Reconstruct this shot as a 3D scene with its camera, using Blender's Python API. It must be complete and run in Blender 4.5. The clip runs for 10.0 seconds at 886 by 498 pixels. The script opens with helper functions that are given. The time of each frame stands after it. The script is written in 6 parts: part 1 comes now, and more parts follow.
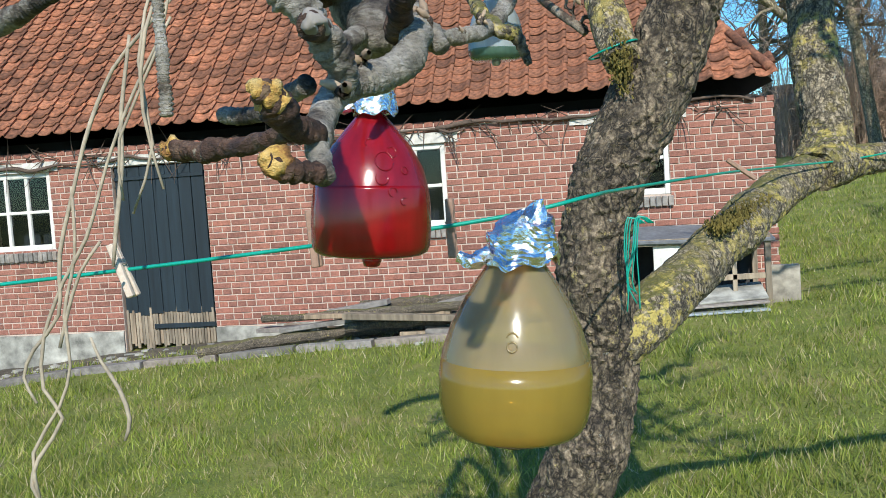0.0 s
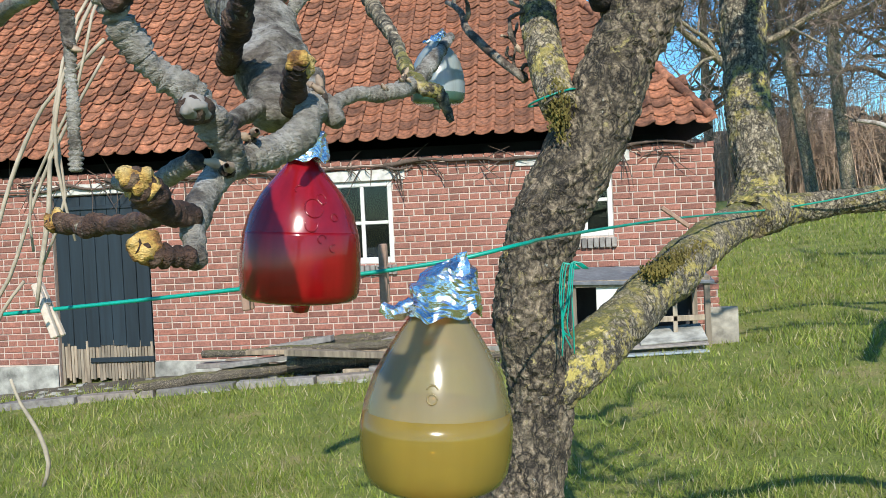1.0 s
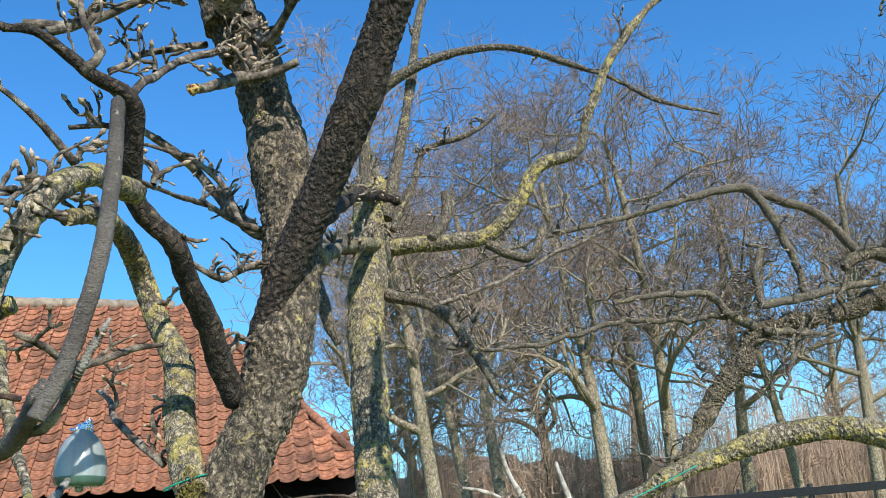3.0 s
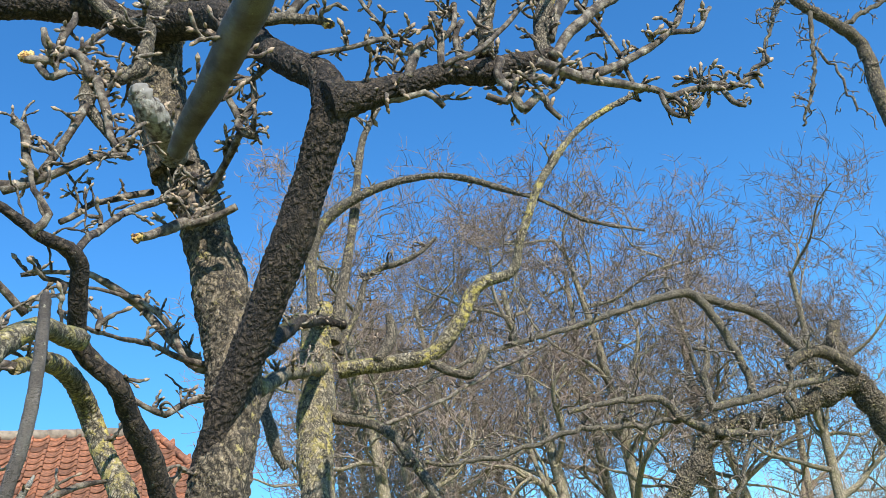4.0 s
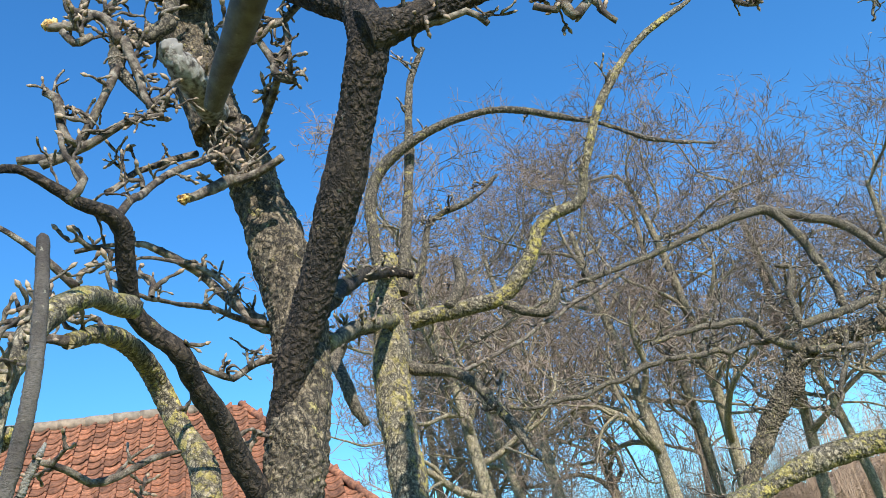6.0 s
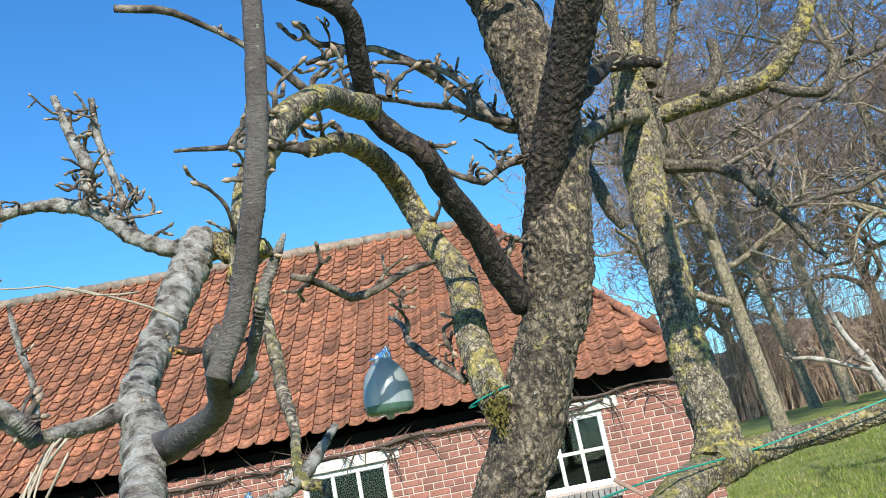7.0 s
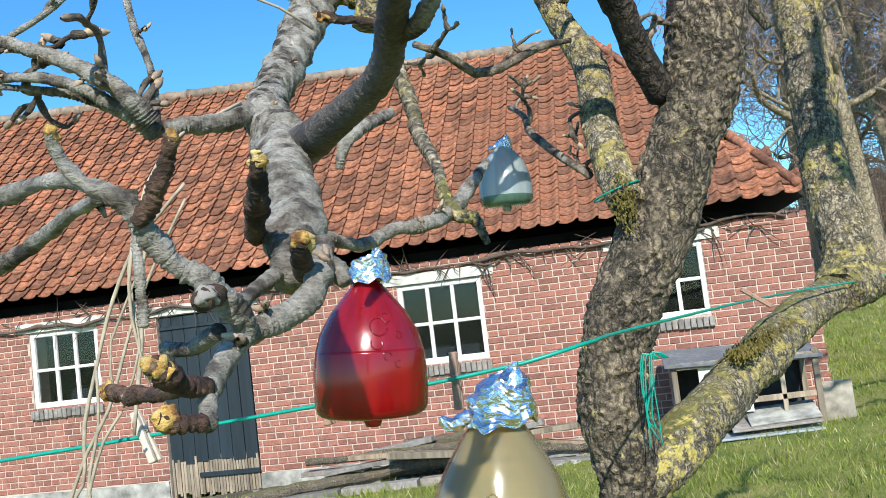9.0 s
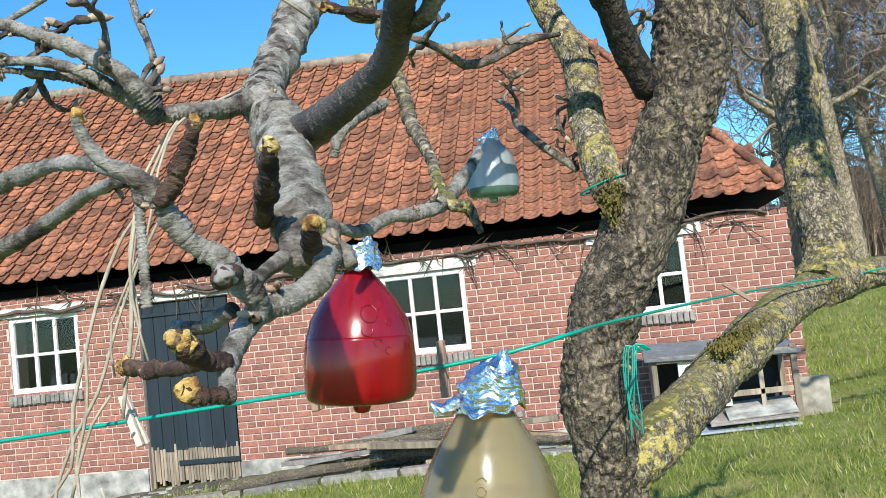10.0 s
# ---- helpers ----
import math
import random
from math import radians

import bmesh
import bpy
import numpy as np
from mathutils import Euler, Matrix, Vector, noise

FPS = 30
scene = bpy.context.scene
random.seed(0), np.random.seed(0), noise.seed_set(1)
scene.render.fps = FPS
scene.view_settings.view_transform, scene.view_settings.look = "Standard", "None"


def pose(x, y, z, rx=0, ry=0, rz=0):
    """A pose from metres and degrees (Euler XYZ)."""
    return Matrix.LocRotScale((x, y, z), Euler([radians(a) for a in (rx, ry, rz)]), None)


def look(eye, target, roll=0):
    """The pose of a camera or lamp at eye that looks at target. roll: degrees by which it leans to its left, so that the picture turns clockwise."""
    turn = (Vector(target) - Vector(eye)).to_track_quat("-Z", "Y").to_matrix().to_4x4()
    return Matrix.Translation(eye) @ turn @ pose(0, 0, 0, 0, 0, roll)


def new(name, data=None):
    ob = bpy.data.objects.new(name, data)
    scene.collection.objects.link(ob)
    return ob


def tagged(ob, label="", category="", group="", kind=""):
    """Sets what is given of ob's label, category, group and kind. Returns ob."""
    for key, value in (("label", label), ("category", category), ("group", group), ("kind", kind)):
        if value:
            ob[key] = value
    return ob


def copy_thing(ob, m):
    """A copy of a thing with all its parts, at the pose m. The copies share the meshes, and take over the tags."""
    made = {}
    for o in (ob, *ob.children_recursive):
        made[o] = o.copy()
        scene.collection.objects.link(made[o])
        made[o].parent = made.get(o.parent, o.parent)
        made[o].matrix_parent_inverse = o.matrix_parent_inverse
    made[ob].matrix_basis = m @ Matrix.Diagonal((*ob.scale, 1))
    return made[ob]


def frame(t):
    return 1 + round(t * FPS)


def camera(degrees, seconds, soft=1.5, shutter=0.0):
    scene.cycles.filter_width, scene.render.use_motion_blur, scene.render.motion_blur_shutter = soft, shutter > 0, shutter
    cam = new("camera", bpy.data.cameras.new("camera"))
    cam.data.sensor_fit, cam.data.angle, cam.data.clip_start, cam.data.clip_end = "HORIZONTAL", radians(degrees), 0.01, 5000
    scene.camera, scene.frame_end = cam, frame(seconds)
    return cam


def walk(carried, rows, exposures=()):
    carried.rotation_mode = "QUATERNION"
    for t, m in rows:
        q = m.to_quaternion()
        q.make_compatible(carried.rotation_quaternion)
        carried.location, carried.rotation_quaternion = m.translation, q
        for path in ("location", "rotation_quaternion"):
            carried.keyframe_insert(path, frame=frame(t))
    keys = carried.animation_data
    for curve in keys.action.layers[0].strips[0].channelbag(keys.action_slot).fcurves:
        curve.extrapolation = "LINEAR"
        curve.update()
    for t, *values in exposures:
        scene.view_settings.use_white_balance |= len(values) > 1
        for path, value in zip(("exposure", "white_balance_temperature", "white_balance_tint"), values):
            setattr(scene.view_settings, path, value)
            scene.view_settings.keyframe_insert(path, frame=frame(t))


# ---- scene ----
cam = camera(52.3, 10.0, soft=0.55)
PATH = [
    (0, (0.158, 0.214, 1.667), (-0.164, 2.183, 1.531), -3.8),
    (0.5, (0.165, 0.216, 1.663), (-0.106, 2.193, 1.528), -2.8),
    (1, (0.174, 0.212, 1.676), (-0.028, 2.201, 1.614), -2.6),
    (1.5, (0.202, 0.201, 1.695), (0.216, 2.197, 1.83), -3.8),
    (2, (0.218, 0.12, 1.702), (0.501, 2.08, 1.987), -6.1),
    (2.5, (0.226, 0.074, 1.708), (0.647, 1.969, 2.19), -4.7),
    (3, (0.243, -0.105, 1.702), (0.762, 1.718, 2.340), -5.3),
    (3.2, (0.248, -0.125, 1.690), (0.790, 1.664, 2.401), -6.4),
    (4.3, (0.291, -0.331, 1.671), (0.89, 1.366, 2.545), -9),
    (4.5, (0.285, -0.335, 1.67), (0.89, 1.352, 2.559), -8.7),
    (5, (0.289, -0.334, 1.673), (0.893, 1.34, 2.584), -10),
    (5.2, (0.296, -0.331, 1.675), (0.9, 1.358, 2.561), -10.8),
    (6.3, (0.327, -0.074, 1.703), (0.649, 1.771, 2.407), -12.6),
    (6.5, (0.307, -0.031, 1.73), (0.503, 1.857, 2.36), -11.7),
    (7, (0.283, 0.069, 1.73), (0.169, 2, 2.235), -11.4),
    (7.5, (0.242, 0.138, 1.709), (-0.002, 2.093, 2.055), -9.2),
    (8, (0.215, 0.17, 1.697), (-0.171, 2.121, 1.915), -7.7),
    (8.5, (0.214, 0.176, 1.689), (-0.183, 2.13, 1.843), -7),
    (9, (0.21, 0.18, 1.688), (-0.177, 2.135, 1.849), -6.9),
    (9.5, (0.201, 0.176, 1.689), (-0.154, 2.136, 1.867), -6.2),
    (10, (0.205, 0.168, 1.686), (-0.147, 2.132, 1.824), -6.1),
]
EXPOSURE = [(0, 0.18), (1, 0.27), (2.5, 0.44), (4.4, 0.58), (5.2, 0.58), (6.5, 0.54), (7.5, 0.48), (8.5, 0.46), (10, 0.46)]
walk(cam, [(t, look(eye, target, roll)) for t, eye, target, roll in PATH], EXPOSURE)

# ---- world, sun, exposure ----
SUN_TO = Vector((0.22, -1.0, 0.73)).normalized()
world = bpy.data.worlds.new("sky")
scene.world = world
world.use_nodes = True
wn = world.node_tree.nodes
sky = wn.new("ShaderNodeTexSky")
sky.sky_type = "NISHITA"
sky.sun_disc = False
sky.sun_elevation = math.asin(SUN_TO.z)
sky.sun_rotation = math.atan2(SUN_TO.x, SUN_TO.y)
sky.air_density, sky.dust_density, sky.ozone_density = 1.15, 0.2, 4.5
wn["Background"].inputs["Strength"].default_value = 0.15
clear = wn.new("ShaderNodeHueSaturation")
clear.inputs["Saturation"].default_value = 1.18
world.node_tree.links.new(sky.outputs[0], clear.inputs["Color"])
deep = wn.new("ShaderNodeMix")
deep.data_type, deep.blend_type = "RGBA", "MULTIPLY"
deep.inputs[0].default_value = 1.0
deep.inputs[7].default_value = (0.60, 0.91, 1.05, 1)
world.node_tree.links.new(clear.outputs[0], deep.inputs[6])
world.node_tree.links.new(deep.outputs[2], wn["Background"].inputs["Color"])
sun = new("sun", bpy.data.lights.new("sun", "SUN"))
sun.data.energy, sun.data.angle, sun.data.color = 5.0, radians(0.55), (1.0, 0.95, 0.87)
sun.matrix_world = Matrix.Translation((0, 0, 30)) @ (-SUN_TO).to_track_quat("-Z", "Y").to_matrix().to_4x4()


# ---- materials ----
def material(name, rough=0.8, metal=0.0):
    m = bpy.data.materials.new(name)
    m.use_nodes = True
    nt = m.node_tree
    b = nt.nodes["Principled BSDF"]
    b.inputs["Roughness"].default_value = rough
    b.inputs["Metallic"].default_value = metal
    return m, nt, b


def tex(nt, kind, scale, detail=4.0, coords="Object", stretch=(1, 1, 1), **more):
    tc = nt.nodes.new("ShaderNodeTexCoord")
    mp = nt.nodes.new("ShaderNodeMapping")
    mp.inputs["Scale"].default_value = stretch
    nt.links.new(tc.outputs[coords], mp.inputs[0])
    n = nt.nodes.new("ShaderNodeTex" + kind)
    n.inputs["Scale"].default_value = scale
    if kind == "Noise":
        n.inputs["Detail"].default_value = detail
        n.inputs["Roughness"].default_value = more.get("rough", 0.6)
    if kind == "Voronoi":
        n.feature = more.get("feature", "F1")
    nt.links.new(mp.outputs[0], n.inputs["Vector"])
    return n


def ramp(nt, src, stops):
    r = nt.nodes.new("ShaderNodeValToRGB")
    el = r.color_ramp.elements
    while len(el) < len(stops):
        el.new(0.5)
    for e, (p, c) in zip(el, stops):
        e.position = p
        e.color = (*c, 1) if len(c) == 3 else c
    nt.links.new(src, r.inputs[0])
    return r


def mix(nt, fac, a, b, mode="MIX"):
    n = nt.nodes.new("ShaderNodeMix")
    n.data_type, n.blend_type = "RGBA", mode
    for sock, v in ((n.inputs[0], fac), (n.inputs[6], a), (n.inputs[7], b)):
        if isinstance(v, bpy.types.NodeSocket):
            nt.links.new(v, sock)
        elif isinstance(v, (int, float)):
            sock.default_value = v
        else:
            sock.default_value = (*v, 1)
    return n.outputs[2]


def bump(nt, b, height, strength=0.5, dist=0.01):
    n = nt.nodes.new("ShaderNodeBump")
    n.inputs["Strength"].default_value = strength
    n.inputs["Distance"].default_value = dist
    nt.links.new(height, n.inputs["Height"])
    nt.links.new(n.outputs[0], b.inputs["Normal"])


G = lambda v: (v, v, v)


def plain(name, color, rough=0.7, metal=0.0, var=0.25, scale=14.0, bumpy=0.2, stretch=(1, 1, 1), random_piece=0.0, dist=0.004):
    """A surface of one paint or stuff with grain and blotches."""
    m, nt, b = material(name, rough, metal)
    n1 = tex(nt, "Noise", scale, 6, stretch=stretch)
    n2 = tex(nt, "Noise", scale * 0.17, 3, stretch=stretch)
    lo = tuple(c * (1 - var) for c in color)
    hi = tuple(min(1, c * (1 + var)) for c in color)
    c1 = ramp(nt, n1.outputs[0], [(0.3, lo), (0.7, hi)]).outputs[0]
    c2 = ramp(nt, n2.outputs[0], [(0.3, G(1 - var)), (0.7, G(1.0))]).outputs[0]
    col = mix(nt, 1.0, c1, c2, "MULTIPLY")
    if random_piece:
        oi = nt.nodes.new("ShaderNodeObjectInfo")
        gi = nt.nodes.new("ShaderNodeNewGeometry")
        add = nt.nodes.new("ShaderNodeMath")
        add.operation = "ADD"
        nt.links.new(oi.outputs["Random"], add.inputs[0])
        nt.links.new(gi.outputs["Random Per Island"], add.inputs[1])
        fr = nt.nodes.new("ShaderNodeMath")
        fr.operation = "FRACT"
        nt.links.new(add.outputs[0], fr.inputs[0])
        r = ramp(nt, fr.outputs[0], [(0.0, G(1 - random_piece)), (0.6, G(1.0)), (1.0, (1.0, 1 - random_piece * 0.2, 1 - random_piece * 0.35))])
        col = mix(nt, 1.0, col, r.outputs[0], "MULTIPLY")
    nt.links.new(col, b.inputs["Base Color"])
    if bumpy:
        bump(nt, b, n1.outputs[0], bumpy, dist)
    return m


def maths(nt, op, a, v):
    n = nt.nodes.new("ShaderNodeMath")
    n.operation = op
    nt.links.new(a, n.inputs[0])
    if isinstance(v, bpy.types.NodeSocket):
        nt.links.new(v, n.inputs[1])
    else:
        n.inputs[1].default_value = v
    return n.outputs[0]


def bark_material(name, dark, light, lichen, lichen_at, moss=0.0, plate=38.0, long=0.45, crack=0.9, width=0.16):
    """Plated bark: dark fissures round uneven plates, grain, lichen patches and moss on what looks up."""
    m, nt, b = material(name, 0.92)
    tc = nt.nodes.new("ShaderNodeTexCoord")
    wn1 = tex(nt, "Noise", plate * 0.5, 3)
    shift = mix(nt, 1.5 / plate, tc.outputs["Object"], wn1.outputs["Color"], "LINEAR_LIGHT")
    mp = nt.nodes.new("ShaderNodeMapping")
    mp.inputs["Scale"].default_value = (1, 1, long)
    nt.links.new(shift, mp.inputs[0])
    vo = nt.nodes.new("ShaderNodeTexVoronoi")
    vo.feature = "DISTANCE_TO_EDGE"
    vo.inputs["Scale"].default_value = plate
    nt.links.new(mp.outputs[0], vo.inputs["Vector"])
    n1 = tex(nt, "Noise", plate * 3.0, 8, rough=0.7)
    n2 = tex(nt, "Noise", 5.0, 5)
    n3 = tex(nt, "Noise", 38.0, 6, rough=0.75)
    n4 = tex(nt, "Noise", plate * 0.8, 4)
    mp2 = nt.nodes.new("ShaderNodeMapping")
    mp2.inputs["Scale"].default_value = (1, 1, long * 0.35)
    nt.links.new(shift, mp2.inputs[0])
    vo2 = nt.nodes.new("ShaderNodeTexVoronoi")
    vo2.feature = "DISTANCE_TO_EDGE"
    vo2.inputs["Scale"].default_value = plate * 1.35
    nt.links.new(mp2.outputs[0], vo2.inputs["Vector"])
    side = maths(nt, "ADD", vo2.outputs["Distance"], ramp(nt, n4.outputs[0], [(0.42, G(0.0)), (0.60, G(0.3))]).outputs[0])
    gap = maths(nt, "MINIMUM", vo.outputs["Distance"], side)
    crackr = ramp(nt, gap, [(0.0, G(1 - crack)), (width * 0.3, G(1 - crack * 0.7)), (width, G(1.0))])
    n7 = tex(nt, "Noise", plate * 0.35, 3)
    fade = ramp(nt, n7.outputs[0], [(0.48, G(0.0)), (0.70, G(0.35))])
    cracks = mix(nt, fade.outputs[0], crackr.outputs[0], G(1.0))
    grain = ramp(nt, n1.outputs[0], [(0.36, dark), (0.64, light)])
    col = mix(nt, 1.0, grain.outputs[0], cracks, "MULTIPLY")
    n6 = tex(nt, "Noise", 11.0, 4)
    col = mix(nt, 1.0, col, ramp(nt, n6.outputs[0], [(0.36, G(0.72)), (0.56, G(1.0))]).outputs[0], "MULTIPLY")
    f2 = ramp(nt, n2.outputs[0], [(0.42, G(0)), (0.60, G(1))])
    f3 = ramp(nt, n3.outputs[0], [(lichen_at, G(0)), (lichen_at + 0.08, G(0.85))])
    col = mix(nt, maths(nt, "MULTIPLY", f2.outputs[0], f3.outputs[0]), col, lichen)
    n5 = tex(nt, "Noise", 55.0, 5, rough=0.7)
    f4 = ramp(nt, n5.outputs[0], [(0.65, G(0)), (0.71, G(0.6))])
    col = mix(nt, f4.outputs[0], col, (0.40, 0.40, 0.34))
    if moss:
        geo = nt.nodes.new("ShaderNodeNewGeometry")
        sep = nt.nodes.new("ShaderNodeSeparateXYZ")
        nt.links.new(geo.outputs["Normal"], sep.inputs[0])
        up = ramp(nt, sep.outputs[2], [(0.55, G(0)), (0.85, G(moss))])
        col = mix(nt, maths(nt, "MULTIPLY", up.outputs[0], f2.outputs[0]), col, (0.10, 0.10, 0.02))
    nt.links.new(col, b.inputs["Base Color"])
    hb = mix(nt, 0.35, cracks, n1.outputs[0])
    bump(nt, b, hb, 0.85, 0.32 / plate)
    return m


def smooth_bark(name, stops, rough=0.62, blotch=58.0, wrinkle=420.0):
    """Young bark: silvery grey with brown blotches, fine wrinkles and pale specks."""
    m, nt, b = material(name, rough)
    n1 = tex(nt, "Noise", blotch, 6, rough=0.62)
    n2 = tex(nt, "Noise", wrinkle, 5, rough=0.7, stretch=(1, 1, 2.2))
    n3 = tex(nt, "Noise", 150.0, 4)
    c = ramp(nt, n1.outputs[0], stops)
    f = ramp(nt, n2.outputs[0], [(0.32, G(0.45)), (0.55, G(1.0))])
    col = mix(nt, 1.0, c.outputs[0], f.outputs[0], "MULTIPLY")
    sp = ramp(nt, n3.outputs[0], [(0.66, G(0)), (0.70, G(0.7))])
    col = mix(nt, sp.outputs[0], col, (0.42, 0.39, 0.29))
    nt.links.new(col, b.inputs["Base Color"])
    hb = mix(nt, 0.5, n2.outputs[0], n3.outputs[0])
    bump(nt, b, hb, 0.9, 0.005)
    return m


BARK = bark_material("bark_old", (0.13, 0.096, 0.064), (0.45, 0.36, 0.24), (0.50, 0.41, 0.15), 0.58, moss=0.7, plate=62, long=0.28, crack=0.97, width=0.40)
# dark bark, deepened: shade on limb and bough undersides is in its colour
BARK_DARK_SHADED = bark_material("bark_dark_shaded", (0.022, 0.0155, 0.011), (0.115, 0.083, 0.058), (0.24, 0.20, 0.08), 0.64, moss=0.6, plate=52, long=0.36, crack=0.95, width=0.24)
BARK_LICHEN = bark_material("bark_lichen", (0.07, 0.054, 0.040), (0.36, 0.30, 0.215), (0.44, 0.37, 0.12), 0.57, moss=0.7, plate=90, long=0.5, crack=0.92, width=0.24)
BARK_YELLOW = bark_material("bark_yellow_lichen", (0.16, 0.13, 0.088), (0.53, 0.45, 0.31), (0.48, 0.39, 0.10), 0.495, moss=0.9, plate=78, long=0.40, crack=0.95, width=0.30)
BARK_YOUNG = smooth_bark("bark_young", [(0.36, (0.040, 0.031, 0.024)), (0.43, (0.15, 0.128, 0.10)), (0.50, (0.29, 0.27, 0.225)), (0.66, (0.46, 0.44, 0.39))])
BARK_TWIG = smooth_bark("bark_twig", [(0.38, (0.035, 0.025, 0.019)), (0.48, (0.11, 0.083, 0.060)), (0.57, (0.24, 0.20, 0.15)), (0.72, (0.42, 0.375, 0.30))], 0.75, 42)
PALE_SHOOT = smooth_bark("bark_pale_shoot", [(0.34, (0.20, 0.16, 0.12)), (0.48, (0.42, 0.37, 0.31)), (0.66, (0.62, 0.58, 0.52))], 0.7, 60)
BUD = plain("bud_scales", (0.42, 0.31, 0.21), 0.7, var=0.5, scale=120, bumpy=0.3)
BARK_POST = smooth_bark("bark_smooth_brown", [(0.3, (0.050, 0.038, 0.030)), (0.5, (0.125, 0.105, 0.085)), (0.72, (0.22, 0.20, 0.17))], 0.5, 18)
BARK_FAR = bark_material("bark_far", (0.16, 0.125, 0.09), (0.56, 0.46, 0.31), (0.27, 0.24, 0.09), 0.5, plate=9, crack=0.7)
TWIG_FAR = plain("twig_far", (0.25, 0.185, 0.145), 0.9, var=0.4, scale=2, bumpy=0)
SPUR = smooth_bark("spur_bark", [(0.38, (0.022, 0.012, 0.008)), (0.52, (0.085, 0.042, 0.024)), (0.64, (0.17, 0.105, 0.065)), (0.76, (0.36, 0.24, 0.11))], 0.7, 90, 300)
CUT = smooth_bark("cut_wood", [(0.36, (0.055, 0.025, 0.012)), (0.43, (0.30, 0.14, 0.035)), (0.49, (0.66, 0.41, 0.10)), (0.62, (0.82, 0.63, 0.28))], 0.7, 75, 300)
BRICK = plain("brick", (0.345, 0.150, 0.108), 0.9, var=0.30, scale=60, bumpy=0.5, random_piece=0.35)
MORTAR = plain("mortar", (0.52, 0.415, 0.34), 0.95, var=0.18, scale=40, bumpy=0.5)
PLASTER = plain("plinth_plaster", (0.40, 0.395, 0.34), 0.95, var=0.55, scale=7, bumpy=0.6)
LIME = plain("lime_white", (0.58, 0.56, 0.50), 0.9, var=0.3, scale=12, bumpy=0.4)
TILE = plain("roof_tile", (0.375, 0.155, 0.083), 0.85, var=0.58, scale=22, bumpy=0.5, random_piece=0.5)
RIDGE = plain("ridge_tile", (0.30, 0.24, 0.18), 0.9, var=0.35, scale=16, bumpy=0.5, random_piece=0.3)
WHITE = plain("white_paint", (0.68, 0.665, 0.61), 0.55, var=0.12, scale=30, bumpy=0.2)
DOOR = plain("door_paint", (0.012, 0.023, 0.031), 0.55, var=0.4, scale=18, bumpy=0.4, stretch=(1, 1, 0.06))
OLD_WOOD = plain("weathered_wood", (0.34, 0.28, 0.20), 0.9, var=0.45, scale=26, bumpy=0.6, stretch=(1, 1, 0.1), random_piece=0.4)
GREY_WOOD = plain("grey_wood", (0.30, 0.28, 0.25), 0.9, var=0.35, scale=20, bumpy=0.5, random_piece=0.4)
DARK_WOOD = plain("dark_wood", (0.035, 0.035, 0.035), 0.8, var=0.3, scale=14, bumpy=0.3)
# near-black blue: the darkness of the unlit room is in this colour
ROOM = plain("room_shade", (0.026, 0.034, 0.046), 0.95, var=0.2, scale=3, bumpy=0)
LINE = plain("line_plastic", (0.0, 0.30, 0.22), 0.4, var=0.15, scale=300, bumpy=0)
PIN = plain("peg_wood", (0.62, 0.52, 0.42), 0.8, var=0.2, scale=120, bumpy=0.3)
PIN_OLD = plain("peg_wood_old", (0.33, 0.21, 0.15), 0.8, var=0.25, scale=120, bumpy=0.3)
STEM = plain("dry_stem", (0.40, 0.34, 0.25), 0.8, var=0.3, scale=80, bumpy=0.2)
VINE = plain("vine_stem", (0.12, 0.085, 0.065), 0.9, var=0.35, scale=40, bumpy=0.4)
ROOFING = plain("roofing_felt", (0.16, 0.17, 0.18), 0.8, var=0.3, scale=20, bumpy=0.3)
SHADE_CLOTH = plain("blue_sheet", (0.33, 0.38, 0.40), 0.7, var=0.2, scale=12, bumpy=0.3)


def grass_material():
    m, nt, b = material("lawn", 0.9)
    n1 = tex(nt, "Noise", 2.2, 6, rough=0.7)
    n2 = tex(nt, "Noise", 60.0, 4)
    c1 = ramp(nt, n1.outputs[0], [(0.3, (0.13, 0.185, 0.025)), (0.52, (0.23, 0.265, 0.045)), (0.68, (0.36, 0.31, 0.11))])
    c2 = ramp(nt, n2.outputs[0], [(0.3, G(0.55)), (0.7, G(1.0))])
    nt.links.new(mix(nt, 1.0, c1.outputs[0], c2.outputs[0], "MULTIPLY"), b.inputs["Base Color"])
    bump(nt, b, n2.outputs[0], 0.8, 0.03)
    return m


def blade_material():
    m, nt, b = material("grass_blade", 0.6)
    gi = nt.nodes.new("ShaderNodeNewGeometry")
    c = ramp(nt, gi.outputs["Random Per Island"], [(0.0, (0.15, 0.22, 0.022)), (0.45, (0.29, 0.37, 0.05)), (0.8, (0.43, 0.45, 0.10)), (0.9, (0.52, 0.44, 0.20)), (1.0, (0.68, 0.60, 0.36))])
    n1 = tex(nt, "Noise", 2.6, 6, rough=0.65)
    f = ramp(nt, n1.outputs[0], [(0.36, G(0.52)), (0.62, G(1.0))])
    col = mix(nt, 1.0, c.outputs[0], f.outputs[0], "MULTIPLY")
    nt.links.new(col, b.inputs["Base Color"])
    tr = nt.nodes.new("ShaderNodeBsdfTranslucent")
    nt.links.new(col, tr.inputs[0])
    ms = nt.nodes.new("ShaderNodeMixShader")
    ms.inputs[0].default_value = 0.35
    nt.links.new(b.outputs[0], ms.inputs[1])
    nt.links.new(tr.outputs[0], ms.inputs[2])
    nt.links.new(ms.outputs[0], nt.nodes["Material Output"].inputs[0])
    return m


